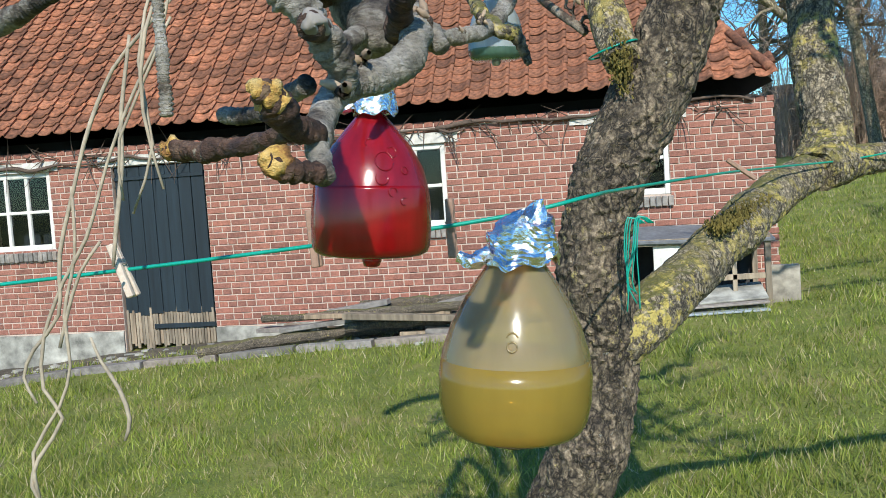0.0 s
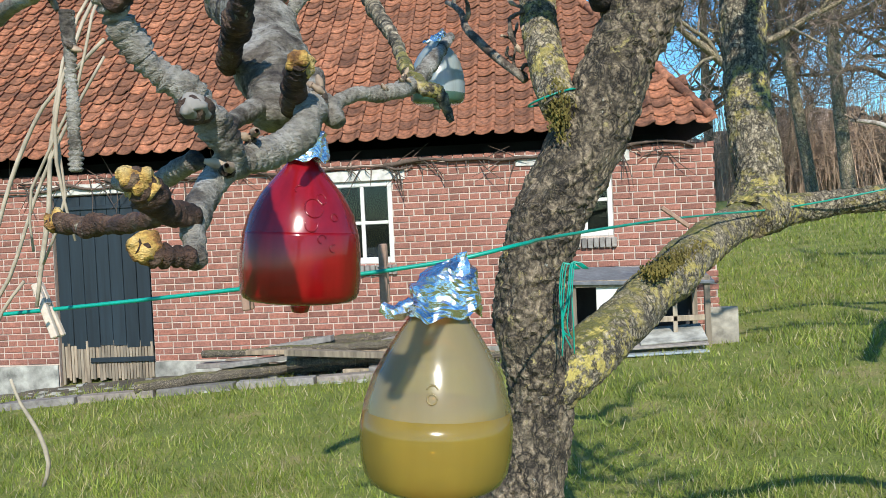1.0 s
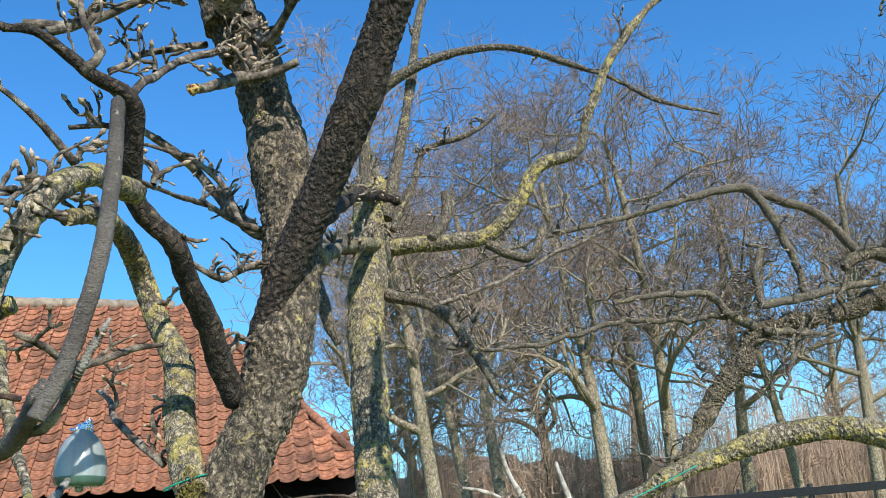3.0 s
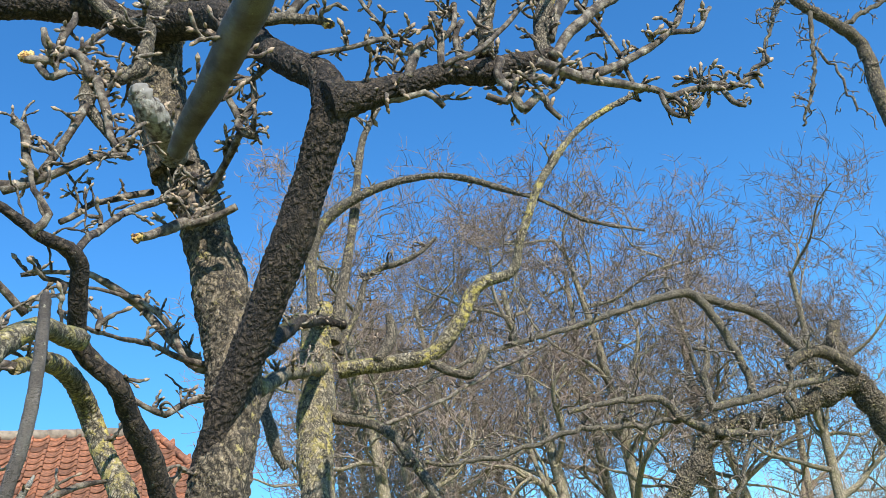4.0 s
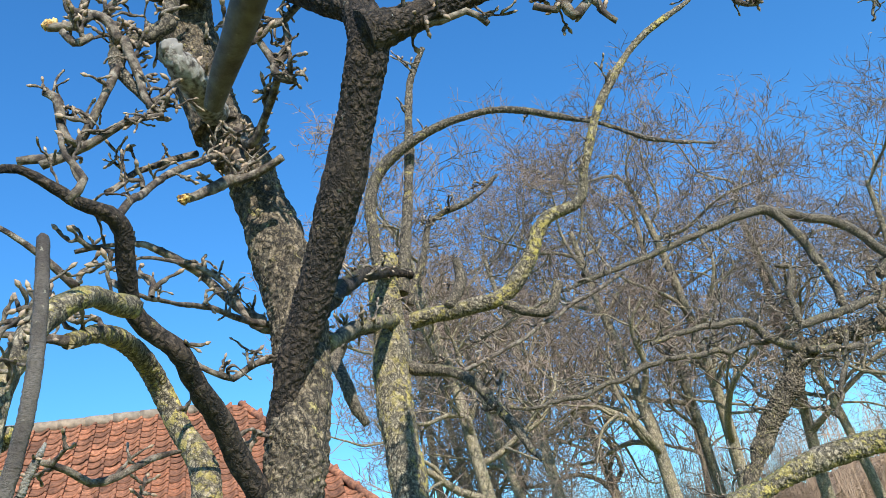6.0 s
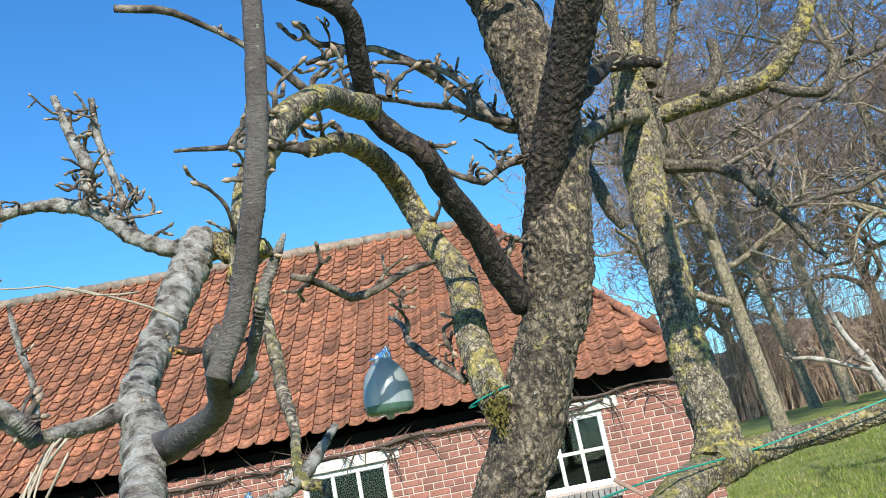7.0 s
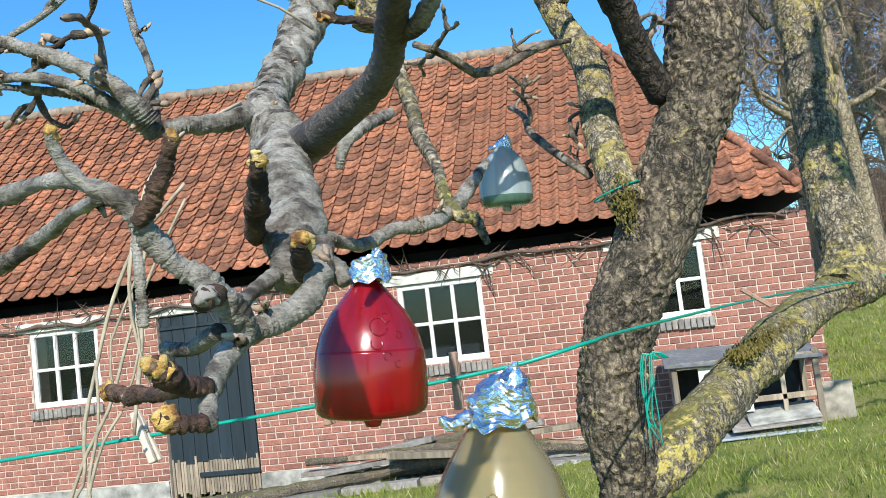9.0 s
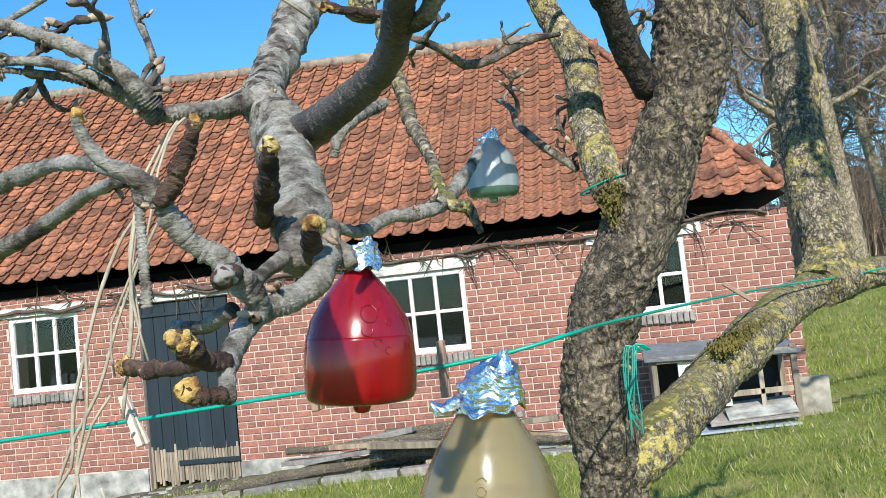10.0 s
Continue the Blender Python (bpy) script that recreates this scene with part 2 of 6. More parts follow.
def glass_material():
    m, nt, b = material("window_glass", 0.03)
    b.inputs["Base Color"].default_value = (0.02, 0.025, 0.03, 1)
    tr = nt.nodes.new("ShaderNodeBsdfTransparent")
    tr.inputs[0].default_value = (0.7, 0.75, 0.78, 1)
    gl = nt.nodes.new("ShaderNodeBsdfGlossy")
    gl.inputs["Roughness"].default_value = 0.03
    n = tex(nt, "Noise", 5.0, 2)
    bp = nt.nodes.new("ShaderNodeBump")
    bp.inputs["Strength"].default_value = 0.06
    nt.links.new(n.outputs[0], bp.inputs["Height"])
    nt.links.new(bp.outputs[0], gl.inputs["Normal"])
    fr = nt.nodes.new("ShaderNodeFresnel")
    ms = nt.nodes.new("ShaderNodeMixShader")
    nt.links.new(fr.outputs[0], ms.inputs[0])
    nt.links.new(tr.outputs[0], ms.inputs[1])
    nt.links.new(gl.outputs[0], ms.inputs[2])
    nt.links.new(ms.outputs[0], nt.nodes["Material Output"].inputs[0])
    return m


def plastic(name, color, clear, rough=0.22, through_light=0.5, streak=0.25):
    """Cloudy bottle plastic: part see-through, part milky, with gloss and dirty streaks."""
    m, nt, b = material(name, rough)
    n1 = tex(nt, "Noise", 40, 6, stretch=(1, 1, 0.15))
    n2 = tex(nt, "Noise", 14, 4)
    c = ramp(nt, n1.outputs[0], [(0.35, tuple(v * (1 - streak) for v in color)), (0.65, color)])
    nt.links.new(c.outputs[0], b.inputs["Base Color"])
    bump(nt, b, n2.outputs[0], 0.12, 0.01)
    tl = nt.nodes.new("ShaderNodeBsdfTranslucent")
    nt.links.new(c.outputs[0], tl.inputs[0])
    ms = nt.nodes.new("ShaderNodeMixShader")
    ms.inputs[0].default_value = through_light
    nt.links.new(b.outputs[0], ms.inputs[1])
    nt.links.new(tl.outputs[0], ms.inputs[2])
    tp = nt.nodes.new("ShaderNodeBsdfTransparent")
    tp.inputs[0].default_value = (*[0.04 + 0.88 * v / max(color) for v in color], 1)
    m2 = nt.nodes.new("ShaderNodeMixShader")
    m2.inputs[0].default_value = clear
    nt.links.new(ms.outputs[0], m2.inputs[1])
    nt.links.new(tp.outputs[0], m2.inputs[2])
    gl = nt.nodes.new("ShaderNodeBsdfGlossy")
    gl.inputs["Roughness"].default_value = rough * 0.6
    fr = nt.nodes.new("ShaderNodeFresnel")
    m3 = nt.nodes.new("ShaderNodeMixShader")
    nt.links.new(fr.outputs[0], m3.inputs[0])
    nt.links.new(m2.outputs[0], m3.inputs[1])
    nt.links.new(gl.outputs[0], m3.inputs[2])
    nt.links.new(m3.outputs[0], nt.nodes["Material Output"].inputs[0])
    return m


LAWN, BLADE, GLASS = grass_material(), blade_material(), glass_material()
YELLOW_PLASTIC = plastic("milky_plastic", (0.56, 0.47, 0.24), 0.52, streak=0.10, through_light=0.35)
YELLOW_LIQUID = plastic("yellow_liquid", (0.60, 0.43, 0.085), 0.40, 0.2, 0.45, streak=0.10)
RED_PLASTIC = plastic("red_plastic", (0.48, 0.014, 0.026), 0.34, streak=0.35, through_light=0.3)
RED_LIQUID = plastic("red_liquid", (0.56, 0.008, 0.014), 0.28, 0.18, 0.5, streak=0.3)
GREY_PLASTIC = plastic("green_grey_plastic", (0.60, 0.68, 0.66), 0.34, 0.32, through_light=0.3)
GREEN_LIQUID = plastic("green_liquid", (0.22, 0.40, 0.32), 0.35, 0.15, 0.5)
FOIL = plain("crumpled_foil", (0.86, 0.87, 0.90), 0.16, 1.0, var=0.06, scale=50, bumpy=0.7, dist=0.006)


# ---- mesh helpers ----
def part(name, bm, mat, parent=None, label="", smooth=False):
    me = bpy.data.meshes.new(name)
    if isinstance(bm, tuple):
        me.from_pydata(bm[0], [], bm[1])
    else:
        bm.normal_update()
        bm.to_mesh(me)
        bm.free()
    me.materials.append(mat)
    if smooth:
        me.polygons.foreach_set("use_smooth", [True] * len(me.polygons))
    me.update()
    ob = new(name, me)
    ob.parent = parent
    if label:
        ob["label"] = label
    return ob


def empty(name, place=(0, 0, 0)):
    ob = new(name)
    ob.location = place
    return ob


def box(bm, x0, x1, y0, y1, z0, z1, bevel=0.0, m=None):
    r = bmesh.ops.create_cube(bm, size=1.0)
    vs = r["verts"]
    mat = Matrix.Translation(((x0 + x1) / 2, (y0 + y1) / 2, (z0 + z1) / 2)) @ Matrix.Diagonal((x1 - x0, y1 - y0, z1 - z0, 1))
    bmesh.ops.transform(bm, matrix=(m @ mat) if m else mat, verts=vs)
    if bevel:
        es = list({e for v in vs for e in v.link_edges})
        bmesh.ops.bevel(bm, geom=es, offset=bevel, segments=1, affect="EDGES")
    return vs


def solid(name, dims, mat, parent, bevel=0.004, label="", m=None):
    bm = bmesh.new()
    box(bm, *dims, bevel=bevel, m=m)
    return part(name, bm, mat, parent, label)


def smooth_path(pts, step):
    """Catmull-Rom through control points (x, y, z, r), resampled about every step metres."""
    p = np.array(pts, float)
    p = np.vstack([2 * p[0] - p[1], p, 2 * p[-1] - p[-2]])
    p[:, 3] = np.maximum(p[:, 3], 0.0006)
    out = []
    for i in range(1, len(p) - 2):
        a, b, c, d = p[i - 1 : i + 3]
        n = max(2, int(np.linalg.norm(c[:3] - b[:3]) / step))
        for t in np.arange(n) / n:
            out.append(0.5 * (2 * b + (c - a) * t + (2 * a - 5 * b + 4 * c - d) * t * t + (3 * b - a - 3 * c + d) * t**3))
    out.append(p[-2])
    return np.array(out)


def tube(pts, sides=12, step=0.02, rough=0.0, freq=30.0, ring=0.0, cap=True, stretch=0.35, wobble=0.0, lump=0.0, lump_freq=60.0, ring_gap=0.0052):
    """Vertices and faces of a branch; rough: depth of the bark's plates, ring: growth-ring swellings."""
    c = smooth_path(pts, step)
    d = np.gradient(c[:, :3], axis=0)
    d /= np.linalg.norm(d, axis=1)[:, None] + 1e-9
    ref = Vector((0.31, 0.2, 0.93)) if abs(d[0][2]) < 0.8 else Vector((1, 0.1, 0))
    u = Vector(d[0]).cross(ref).normalized()
    vs, fs = [], []
    for k, (row, t) in enumerate(zip(c, d)):
        t = Vector(t)
        u = (u - t * u.dot(t)).normalized()
        w = t.cross(u)
        ctr = Vector(row[:3])
        if wobble:
            ctr += wobble * noise.noise_vector(ctr * 9.0)
        r0 = max(row[3], 0.0005)
        if ring:
            wave = math.pi * k * step / ring_gap + 2.2 * noise.noise(ctr * 60)
            r0 *= 1 + ring * (0.6 + 0.8 * noise.noise(ctr * 45)) * (1.5 * math.sqrt(abs(math.sin(wave))) - 1.1)
        for s in range(sides):
            a = 2 * math.pi * s / sides
            n = u * math.cos(a) + w * math.sin(a)
            r = r0
            if rough:
                q = ctr + n * r0
                q2 = (q - t * (q.dot(t)) * (1 - stretch)) * freq
                f = noise.voronoi(q2)[0]
                if lump:
                    r += lump * r0 * (noise.noise(q * lump_freq) + 0.5 * noise.noise(q * lump_freq * 2.3))
                r += rough * (min(0.7, (f[1] - f[0]) * 1.6) - 0.4) + rough * 1.2 * noise.noise(q * 7)
            vs.append(ctr + n * r)
    n = len(c)
    for k in range(n - 1):
        for s in range(sides):
            a, b = k * sides + s, k * sides + (s + 1) % sides
            fs.append((a, b, b + sides, a + sides))
    if cap:
        fs.append(tuple(range((n - 1) * sides, n * sides)))
        fs.append(tuple(reversed(range(sides))))
    return vs, fs


def join(meshes):
    vs, fs = [], []
    for v, f in meshes:
        o = len(vs)
        vs.extend(v)
        fs.extend(tuple(i + o for i in q) for q in f)
    return vs, fs


def lathe(profile, sides=48, wob=0.0, seed=0.0, foot=True):
    """A turned shape about z from (radius, z) pairs."""
    vs, fs = [], []
    for r, z in profile:
        for s in range(sides):
            a = 2 * math.pi * s / sides
            k = 1 + wob * noise.noise(Vector((math.cos(a) * 1.5 + seed, math.sin(a) * 1.5, z * 18)))
            vs.append((r * k * math.cos(a), r * k * math.sin(a), z))
    for k in range(len(profile) - 1):
        for s in range(sides):
            a, b = k * sides + s, k * sides + (s + 1) % sides
            fs.append((a, a + sides, b + sides, b))
    fs.append(tuple(range(sides)))
    if foot:
        fs.append(tuple(reversed(range((len(profile) - 1) * sides, len(profile) * sides))))
    return vs, fs


# ---- ground ----
GX = ([-80, -20, -5.9, -4.7, -3.7, -1.5, 0.9, 1.6, 6, 12, 20, 60], [-0.3, -0.15, -0.02, 0.1, 0.18, 0.25, 0.42, 0.46, 0.72, 0.98, 1.15, 1.3])
GY = ([-80, 9, 20, 40, 120], [0, 0, 0.65, 1.15, 1.5])


def gz(x, y):
    near = min(1.0, max(0.0, (y - 2.0) / 6.0))
    return float(np.interp(x, *GX) * near + np.interp(y, *GY)) + 0.025 * noise.noise(Vector((x * 0.7, y * 0.7, 0)))


def lay_ground():
    xs = np.unique(np.concatenate([np.linspace(-9, 12, 64), np.linspace(12, 60, 25), np.geomspace(60, 1500, 12), -np.geomspace(9, 1500, 20)]))
    ys = np.unique(np.concatenate([np.linspace(-4, 14, 56), np.linspace(14, 60, 25), np.geomspace(60, 1500, 12), -np.geomspace(4, 1500, 20)]))
    vs = [(x, y, gz(x, y)) for y in ys for x in xs]
    n = len(xs)
    fs = [(j * n + i, j * n + i + 1, (j + 1) * n + i + 1, (j + 1) * n + i) for j in range(len(ys) - 1) for i in range(n - 1)]
    g = part("ground", (vs, fs), LAWN, smooth=True)
    tagged(g, "short mossy lawn with dry patches sloping up to woods", "lawn", kind="structure")


lay_ground()

# ---- farmhouse ----
WY = 9.19
EAVE_Y, EAVE_Z = 8.95, 2.487
RIDGE_Y = 12.0
X_LEFT, X_RIGHT = -11.0, 1.94
RIDGE_END = 0.16
ridge_z = lambda x: 5.11 - 0.041 * (x - RIDGE_END)
farmhouse = tagged(empty("farmhouse", (-3, WY, 0)), "low red-brick farmhouse with an orange clay-tiled hipped roof", "farmhouse")
HM = Matrix.Translation((3, -WY, 0))
openings = [(-6.40, -5.557, 1.27, 2.11), (-4.837, -3.79, -0.1, 2.11), (-2.11, -1.23, 1.278, 2.105), (0.20, 0.955, 1.46, 2.175)]


def house_part(name, bm, mat, parent=None, label="", smooth=False):
    ob = part(name, bm, mat, parent or farmhouse, label, smooth)
    if parent is None:
        ob.matrix_parent_inverse = HM.copy()
    return ob


def wall_core():
    bm = bmesh.new()
    xs = sorted({X_LEFT, X_RIGHT - 0.012, *[o[0] for o in openings], *[o[1] for o in openings]})
    zs = sorted({-0.4, 2.315, *[o[2] for o in openings], *[o[3] for o in openings]})
    for x0, x1 in zip(xs, xs[1:]):
        for z0, z1 in zip(zs, zs[1:]):
            cx, cz = (x0 + x1) / 2, (z0 + z1) / 2
            if not any(o[0] < cx < o[1] and o[2] < cz < o[3] for o in openings):
                box(bm, x0, x1, WY + 0.008, WY + 0.30, z0, z1)
    bmesh.ops.remove_doubles(bm, verts=bm.verts, dist=1e-5)
    box(bm, X_RIGHT - 0.30, X_RIGHT, WY + 0.31, 14.9, -0.4, 2.32)
    box(bm, X_LEFT, X_LEFT + 0.3, WY + 0.31, 14.9, -0.4, 2.6)
    box(bm, X_LEFT, X_RIGHT, 14.9, 15.2, -0.4, 2.6)
    return house_part("wall", bm, MORTAR, label="red brick in alternating header and stretcher courses")


wall = wall_core()
# added dark backing behind the openings, stands in for the rooms' shade
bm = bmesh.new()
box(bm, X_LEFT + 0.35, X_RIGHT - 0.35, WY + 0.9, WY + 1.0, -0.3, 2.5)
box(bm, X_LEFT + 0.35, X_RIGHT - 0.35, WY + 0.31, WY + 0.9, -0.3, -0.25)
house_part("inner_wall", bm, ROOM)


def plinth():
    bm = bmesh.new()
    for x0, x1 in ((X_LEFT, -4.84), (-3.785, 0.25)):
        n = max(2, int((x1 - x0) / 0.12))
        tops = [0.345 + 0.02 * noise.noise(Vector((x0 + i * 0.3, 3, 0))) + 0.018 * (x0 + (x1 - x0) * i / n + 3.7) * (x0 > -5) for i in range(n + 1)]
        for i in range(n):
            a, b = x0 + (x1 - x0) * i / n, x0 + (x1 - x0) * (i + 1) / n
            ya, yb = (WY - 0.025 + 0.012 * noise.noise(Vector((a * 3, 0, 7))), WY - 0.025 + 0.012 * noise.noise(Vector((b * 3, 0, 7))))
            v = [bm.verts.new(p) for p in ((a, ya, -0.3), (b, yb, -0.3), (b, yb, tops[i + 1]), (a, ya, tops[i]), (a, WY + 0.01, tops[i]), (b, WY + 0.01, tops[i + 1]))]
            bm.faces.new(v[:4])
            bm.faces.new((v[3], v[2], v[5], v[4]))
    bmesh.ops.remove_doubles(bm, verts=bm.verts, dist=1e-4)
    house_part("plinth", bm, PLASTER, label="flaking grey plaster plinth")


plinth()


def window(x0, x1, z0, z1, cols, rows):
    w = empty("window")
    w.parent = farmhouse
    w.matrix_parent_inverse = HM.copy()
    y0, y1 = WY + 0.02, WY + 0.075
    f = 0.05
    bm = bmesh.new()
    box(bm, x0, x0 + f, y0, y1, z0, z1, 0.006)
    box(bm, x1 - f, x1, y0, y1, z0, z1, 0.006)
    box(bm, x0 + f, x1 - f, y0 + 0.002, y1, z0, z0 + f + 0.012, 0.006)
    box(bm, x0 + f, x1 - f, y0 + 0.002, y1, z1 - f, z1, 0.006)
    part("frame", bm, WHITE, w, "white-painted wood")
    for i in range(1, cols):
        x = x0 + f + (x1 - x0 - 2 * f) * i / cols
        solid("glazing_bar", (x - 0.019, x + 0.019, y0 + 0.006, y1 - 0.008, z0 + f, z1 - f), WHITE, w, 0.005)
    for j in range(1, rows):
        z = z0 + f + (z1 - z0 - 2 * f) * j / rows
        solid("glazing_bar", (x0 + f, x1 - f, y0 + 0.010, y1 - 0.012, z - 0.017, z + 0.017), WHITE, w, 0.005)
    for i in range(cols):
        for j in range(rows):
            xa = x0 + f + (x1 - x0 - 2 * f) * i / cols
            za = z0 + f + (z1 - z0 - 2 * f) * j / rows
            p = solid("pane", (xa, xa + (x1 - x0 - 2 * f) / cols, y0 + 0.034, y0 + 0.037, za, za + (z1 - z0 - 2 * f) / rows), GLASS, w, 0)
            p.visible_shadow = False
    n = max(5, int((x1 - x0 + 0.06) / 0.055))
    for i in range(n):
        a = x0 - 0.03 + (x1 - x0 + 0.06) * i / n
        b = x0 - 0.03 + (x1 - x0 + 0.06) * (i + 1) / n - 0.008
        solid("sill_brick", (a, b, WY - 0.04 + random.uniform(-0.006, 0.006), WY + 0.03, z0 - 0.115 + random.uniform(-0.006, 0.006), z0 - 0.015), GREY_WOOD, w, 0.006)
    return w


window(*openings[0], 3, 2)
window(*openings[2], 3, 2)
window(*openings[3], 3, 2)
for x0, x1, z0 in ((-6.55, -5.44, 2.12), (-4.97, -3.62, 2.12), (-2.27, -1.09, 2.115), (0.02, 1.13, 2.185)):
    bm = bmesh.new()
    n = 14
    cols = []
    for i in range(n + 1):
        x = x0 + (x1 - x0) * i / n
        lo, hi = z0 + 0.006 * noise.noise(Vector((x * 9, 1, 0))), z0 + 0.105 + 0.014 * noise.noise(Vector((x * 9, 5, 0)))
        cols.append([bm.verts.new(p) for p in ((x, WY + 0.012, lo), (x, WY - 0.014, lo), (x, WY - 0.014, hi), (x, WY + 0.012, hi))])
    for p, q in zip(cols, cols[1:]):
        for k in range(4):
            bm.faces.new((p[k], q[k], q[(k + 1) % 4], p[(k + 1) % 4]))
    bm.faces.new(cols[0][::-1])
    bm.faces.new(cols[-1])
    house_part("lintel", bm, LIME, label="chipped lime-washed lintel")


def door():
    x0, x1, z0, z1 = -4.815, -3.81, 0.16, 2.10
    d = empty("door")
    d.parent = farmhouse
    d.matrix_parent_inverse = HM.copy()
    d["label"] = "closed blue-black plank door, rotten at the foot"
    n = 7
    for i in range(n):
        a = x0 + (x1 - x0) * i / n
        solid("plank", (a + 0.002, a + (x1 - x0) / n - 0.003, WY + 0.02 + random.uniform(0, 0.006), WY + 0.05, z0 + 0.36 + random.uniform(-0.02, 0.02), z1), DOOR, d, 0.004)
    k = 30
    for i in range(k):
        a = x0 + (x1 - x0) * i / k
        solid("splinter", (a + 0.001, a + (x1 - x0) / k - random.uniform(0.002, 0.010), WY + 0.024 + random.uniform(0, 0.012), WY + 0.052, z0 + random.uniform(-0.04, 0.05), z0 + 0.40 + random.uniform(-0.03, 0.03)), OLD_WOOD, d, 0)
    solid("rail", (x0 + 0.32, x1 + 0.01, WY + 0.004, WY + 0.03, z0 + 0.2, z0 + 0.25), DOOR, d, 0.004)
    solid("rail", (x0, x1, WY + 0.006, WY + 0.03, z1 - 0.14, z1 - 0.10), DOOR, d, 0.004)


door()


# roof: boards below, clay tiles above
def roof_boards():
    def sheet(bm, pts):
        bm.faces.new([bm.verts.new(p) for p in pts])

    bm = bmesh.new()
    zl, zr = ridge_z(X_LEFT), ridge_z(RIDGE_END)
    e = X_RIGHT - 0.04
    dz = 0.045
    back = 2 * RIDGE_Y - EAVE_Y
    up = 0.11 * (zr - EAVE_Z) / (RIDGE_Y - EAVE_Y)
    sheet(bm, [(X_LEFT, EAVE_Y + 0.11, EAVE_Z - dz + up), (e, EAVE_Y + 0.11, EAVE_Z - dz + up), (RIDGE_END, RIDGE_Y, zr - dz), (X_LEFT, RIDGE_Y, zl - dz)])
    sheet(bm, [(e, EAVE_Y + 0.03, EAVE_Z - dz), (e, back, EAVE_Z - dz), (RIDGE_END, RIDGE_Y, zr - dz)])
    sheet(bm, [(e, back, EAVE_Z - dz), (X_LEFT, back, EAVE_Z - dz), (X_LEFT, RIDGE_Y, zl - dz), (RIDGE_END, RIDGE_Y, zr - dz)])
    sheet(bm, [(X_LEFT, back, EAVE_Z - dz), (X_LEFT, EAVE_Y + 0.03, EAVE_Z - dz), (X_LEFT, RIDGE_Y, zl - dz)])
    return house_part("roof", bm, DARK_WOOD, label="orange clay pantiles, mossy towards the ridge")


roof = roof_boards()
TW, ROWS_UP = 0.190, 27


def tile_shape(width, length, thick=0.014):
    """One S-shaped pantile: x across, y up the slope, z off the roof; its lower edge at y = 0."""
    vs, fs = [], []
    n = 12
    for layer in (0, -thick):
        for y, lift in ((0.0, 0.021), (length, 0.0)):
            for i in range(n):
                u = i / (n - 1)
                h = -0.020 * math.sin(math.pi * u / 0.72) if u < 0.72 else 0.026 * math.sin(math.pi * (u - 0.72) / 0.36)
                vs.append((width * (u * 1.06 - 0.03), y, h + lift + layer))
    for i in range(n - 1):
        a = i
        fs.append((a, a + 1, n + a + 1, n + a))
        fs.append((a + 2 * n, a + 1 + 2 * n, a + 1, a))
    fs.append((0, n, 3 * n, 2 * n))
    fs.append((n - 1, 3 * n - 1, 4 * n - 1, 2 * n - 1)[::-1])
    return vs, fs

# ---- fruit trees ----
OLD = []
OLD.append(("trunk", [(0.015, 1.75, 0.814, 0.0948), (0.072, 1.75, 1.04, 0.0786), (0.101, 1.75, 1.118, 0.0683), (0.146, 1.75, 1.238, 0.0604), (0.17, 1.75, 1.374, 0.0613), (0.164, 1.75, 1.538, 0.0619), (0.203, 1.76, 1.678, 0.0626), (0.285, 1.78, 1.83, 0.0635), (0.335, 1.795, 1.935, 0.063), (0.384, 1.81, 2.043, 0.0635), (0.421, 1.84, 2.214, 0.0628), (0.449, 1.88, 2.407, 0.0687), (0.439, 1.92, 2.567, 0.073), (0.42, 1.95, 2.72, 0.0687), (0.394, 1.98, 2.884, 0.0626), (0.36, 2.0, 3.07, 0.0587)]))
OLD.append(("limb", [(0.321, 1.98, 3.047, 0.0686), (0.261, 2.0, 3.318, 0.0626), (0.279, 2.0, 3.537, 0.061), (0.363, 1.98, 3.678, 0.0586), (0.487, 1.9, 3.698, 0.0515)]))
OLD.append(("lichen", [(0.225, 1.74, 1.852, 0.0309), (0.213, 1.8, 1.928, 0.0334), (0.198, 1.88, 2.032, 0.0331), (0.196, 1.95, 2.147, 0.0336), (0.147, 2.0, 2.269, 0.0278), (0.111, 2.0, 2.373, 0.0257), (0.078, 1.85, 2.419, 0.025), (0.052, 1.62, 2.374, 0.0199), (0.034, 1.35, 2.267, 0.0147)]))
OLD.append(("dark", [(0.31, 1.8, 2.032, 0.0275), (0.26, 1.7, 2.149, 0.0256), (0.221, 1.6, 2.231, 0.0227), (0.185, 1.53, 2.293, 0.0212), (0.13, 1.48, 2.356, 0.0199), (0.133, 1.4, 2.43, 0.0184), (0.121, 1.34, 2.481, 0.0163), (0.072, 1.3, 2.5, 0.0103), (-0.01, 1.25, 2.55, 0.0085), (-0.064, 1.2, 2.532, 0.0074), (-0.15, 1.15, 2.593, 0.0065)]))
OLD.append(("lichen", [(0.133, 1.42, 2.342, 0.0232), (0.08, 1.25, 2.296, 0.0197), (0.041, 1.17, 2.241, 0.0199), (0.015, 1.12, 2.158, 0.0179), (-0.004, 1.1, 2.093, 0.0166), (-0.022, 1.09, 2.006, 0.0153)]))
OLD.append(("limb", [(0.034, 1.35, 2.267, 0.0106), (-0.007, 1.35, 2.281, 0.0082), (-0.074, 1.35, 2.292, 0.005), (-0.177, 1.35, 2.306, 0.0034)]))
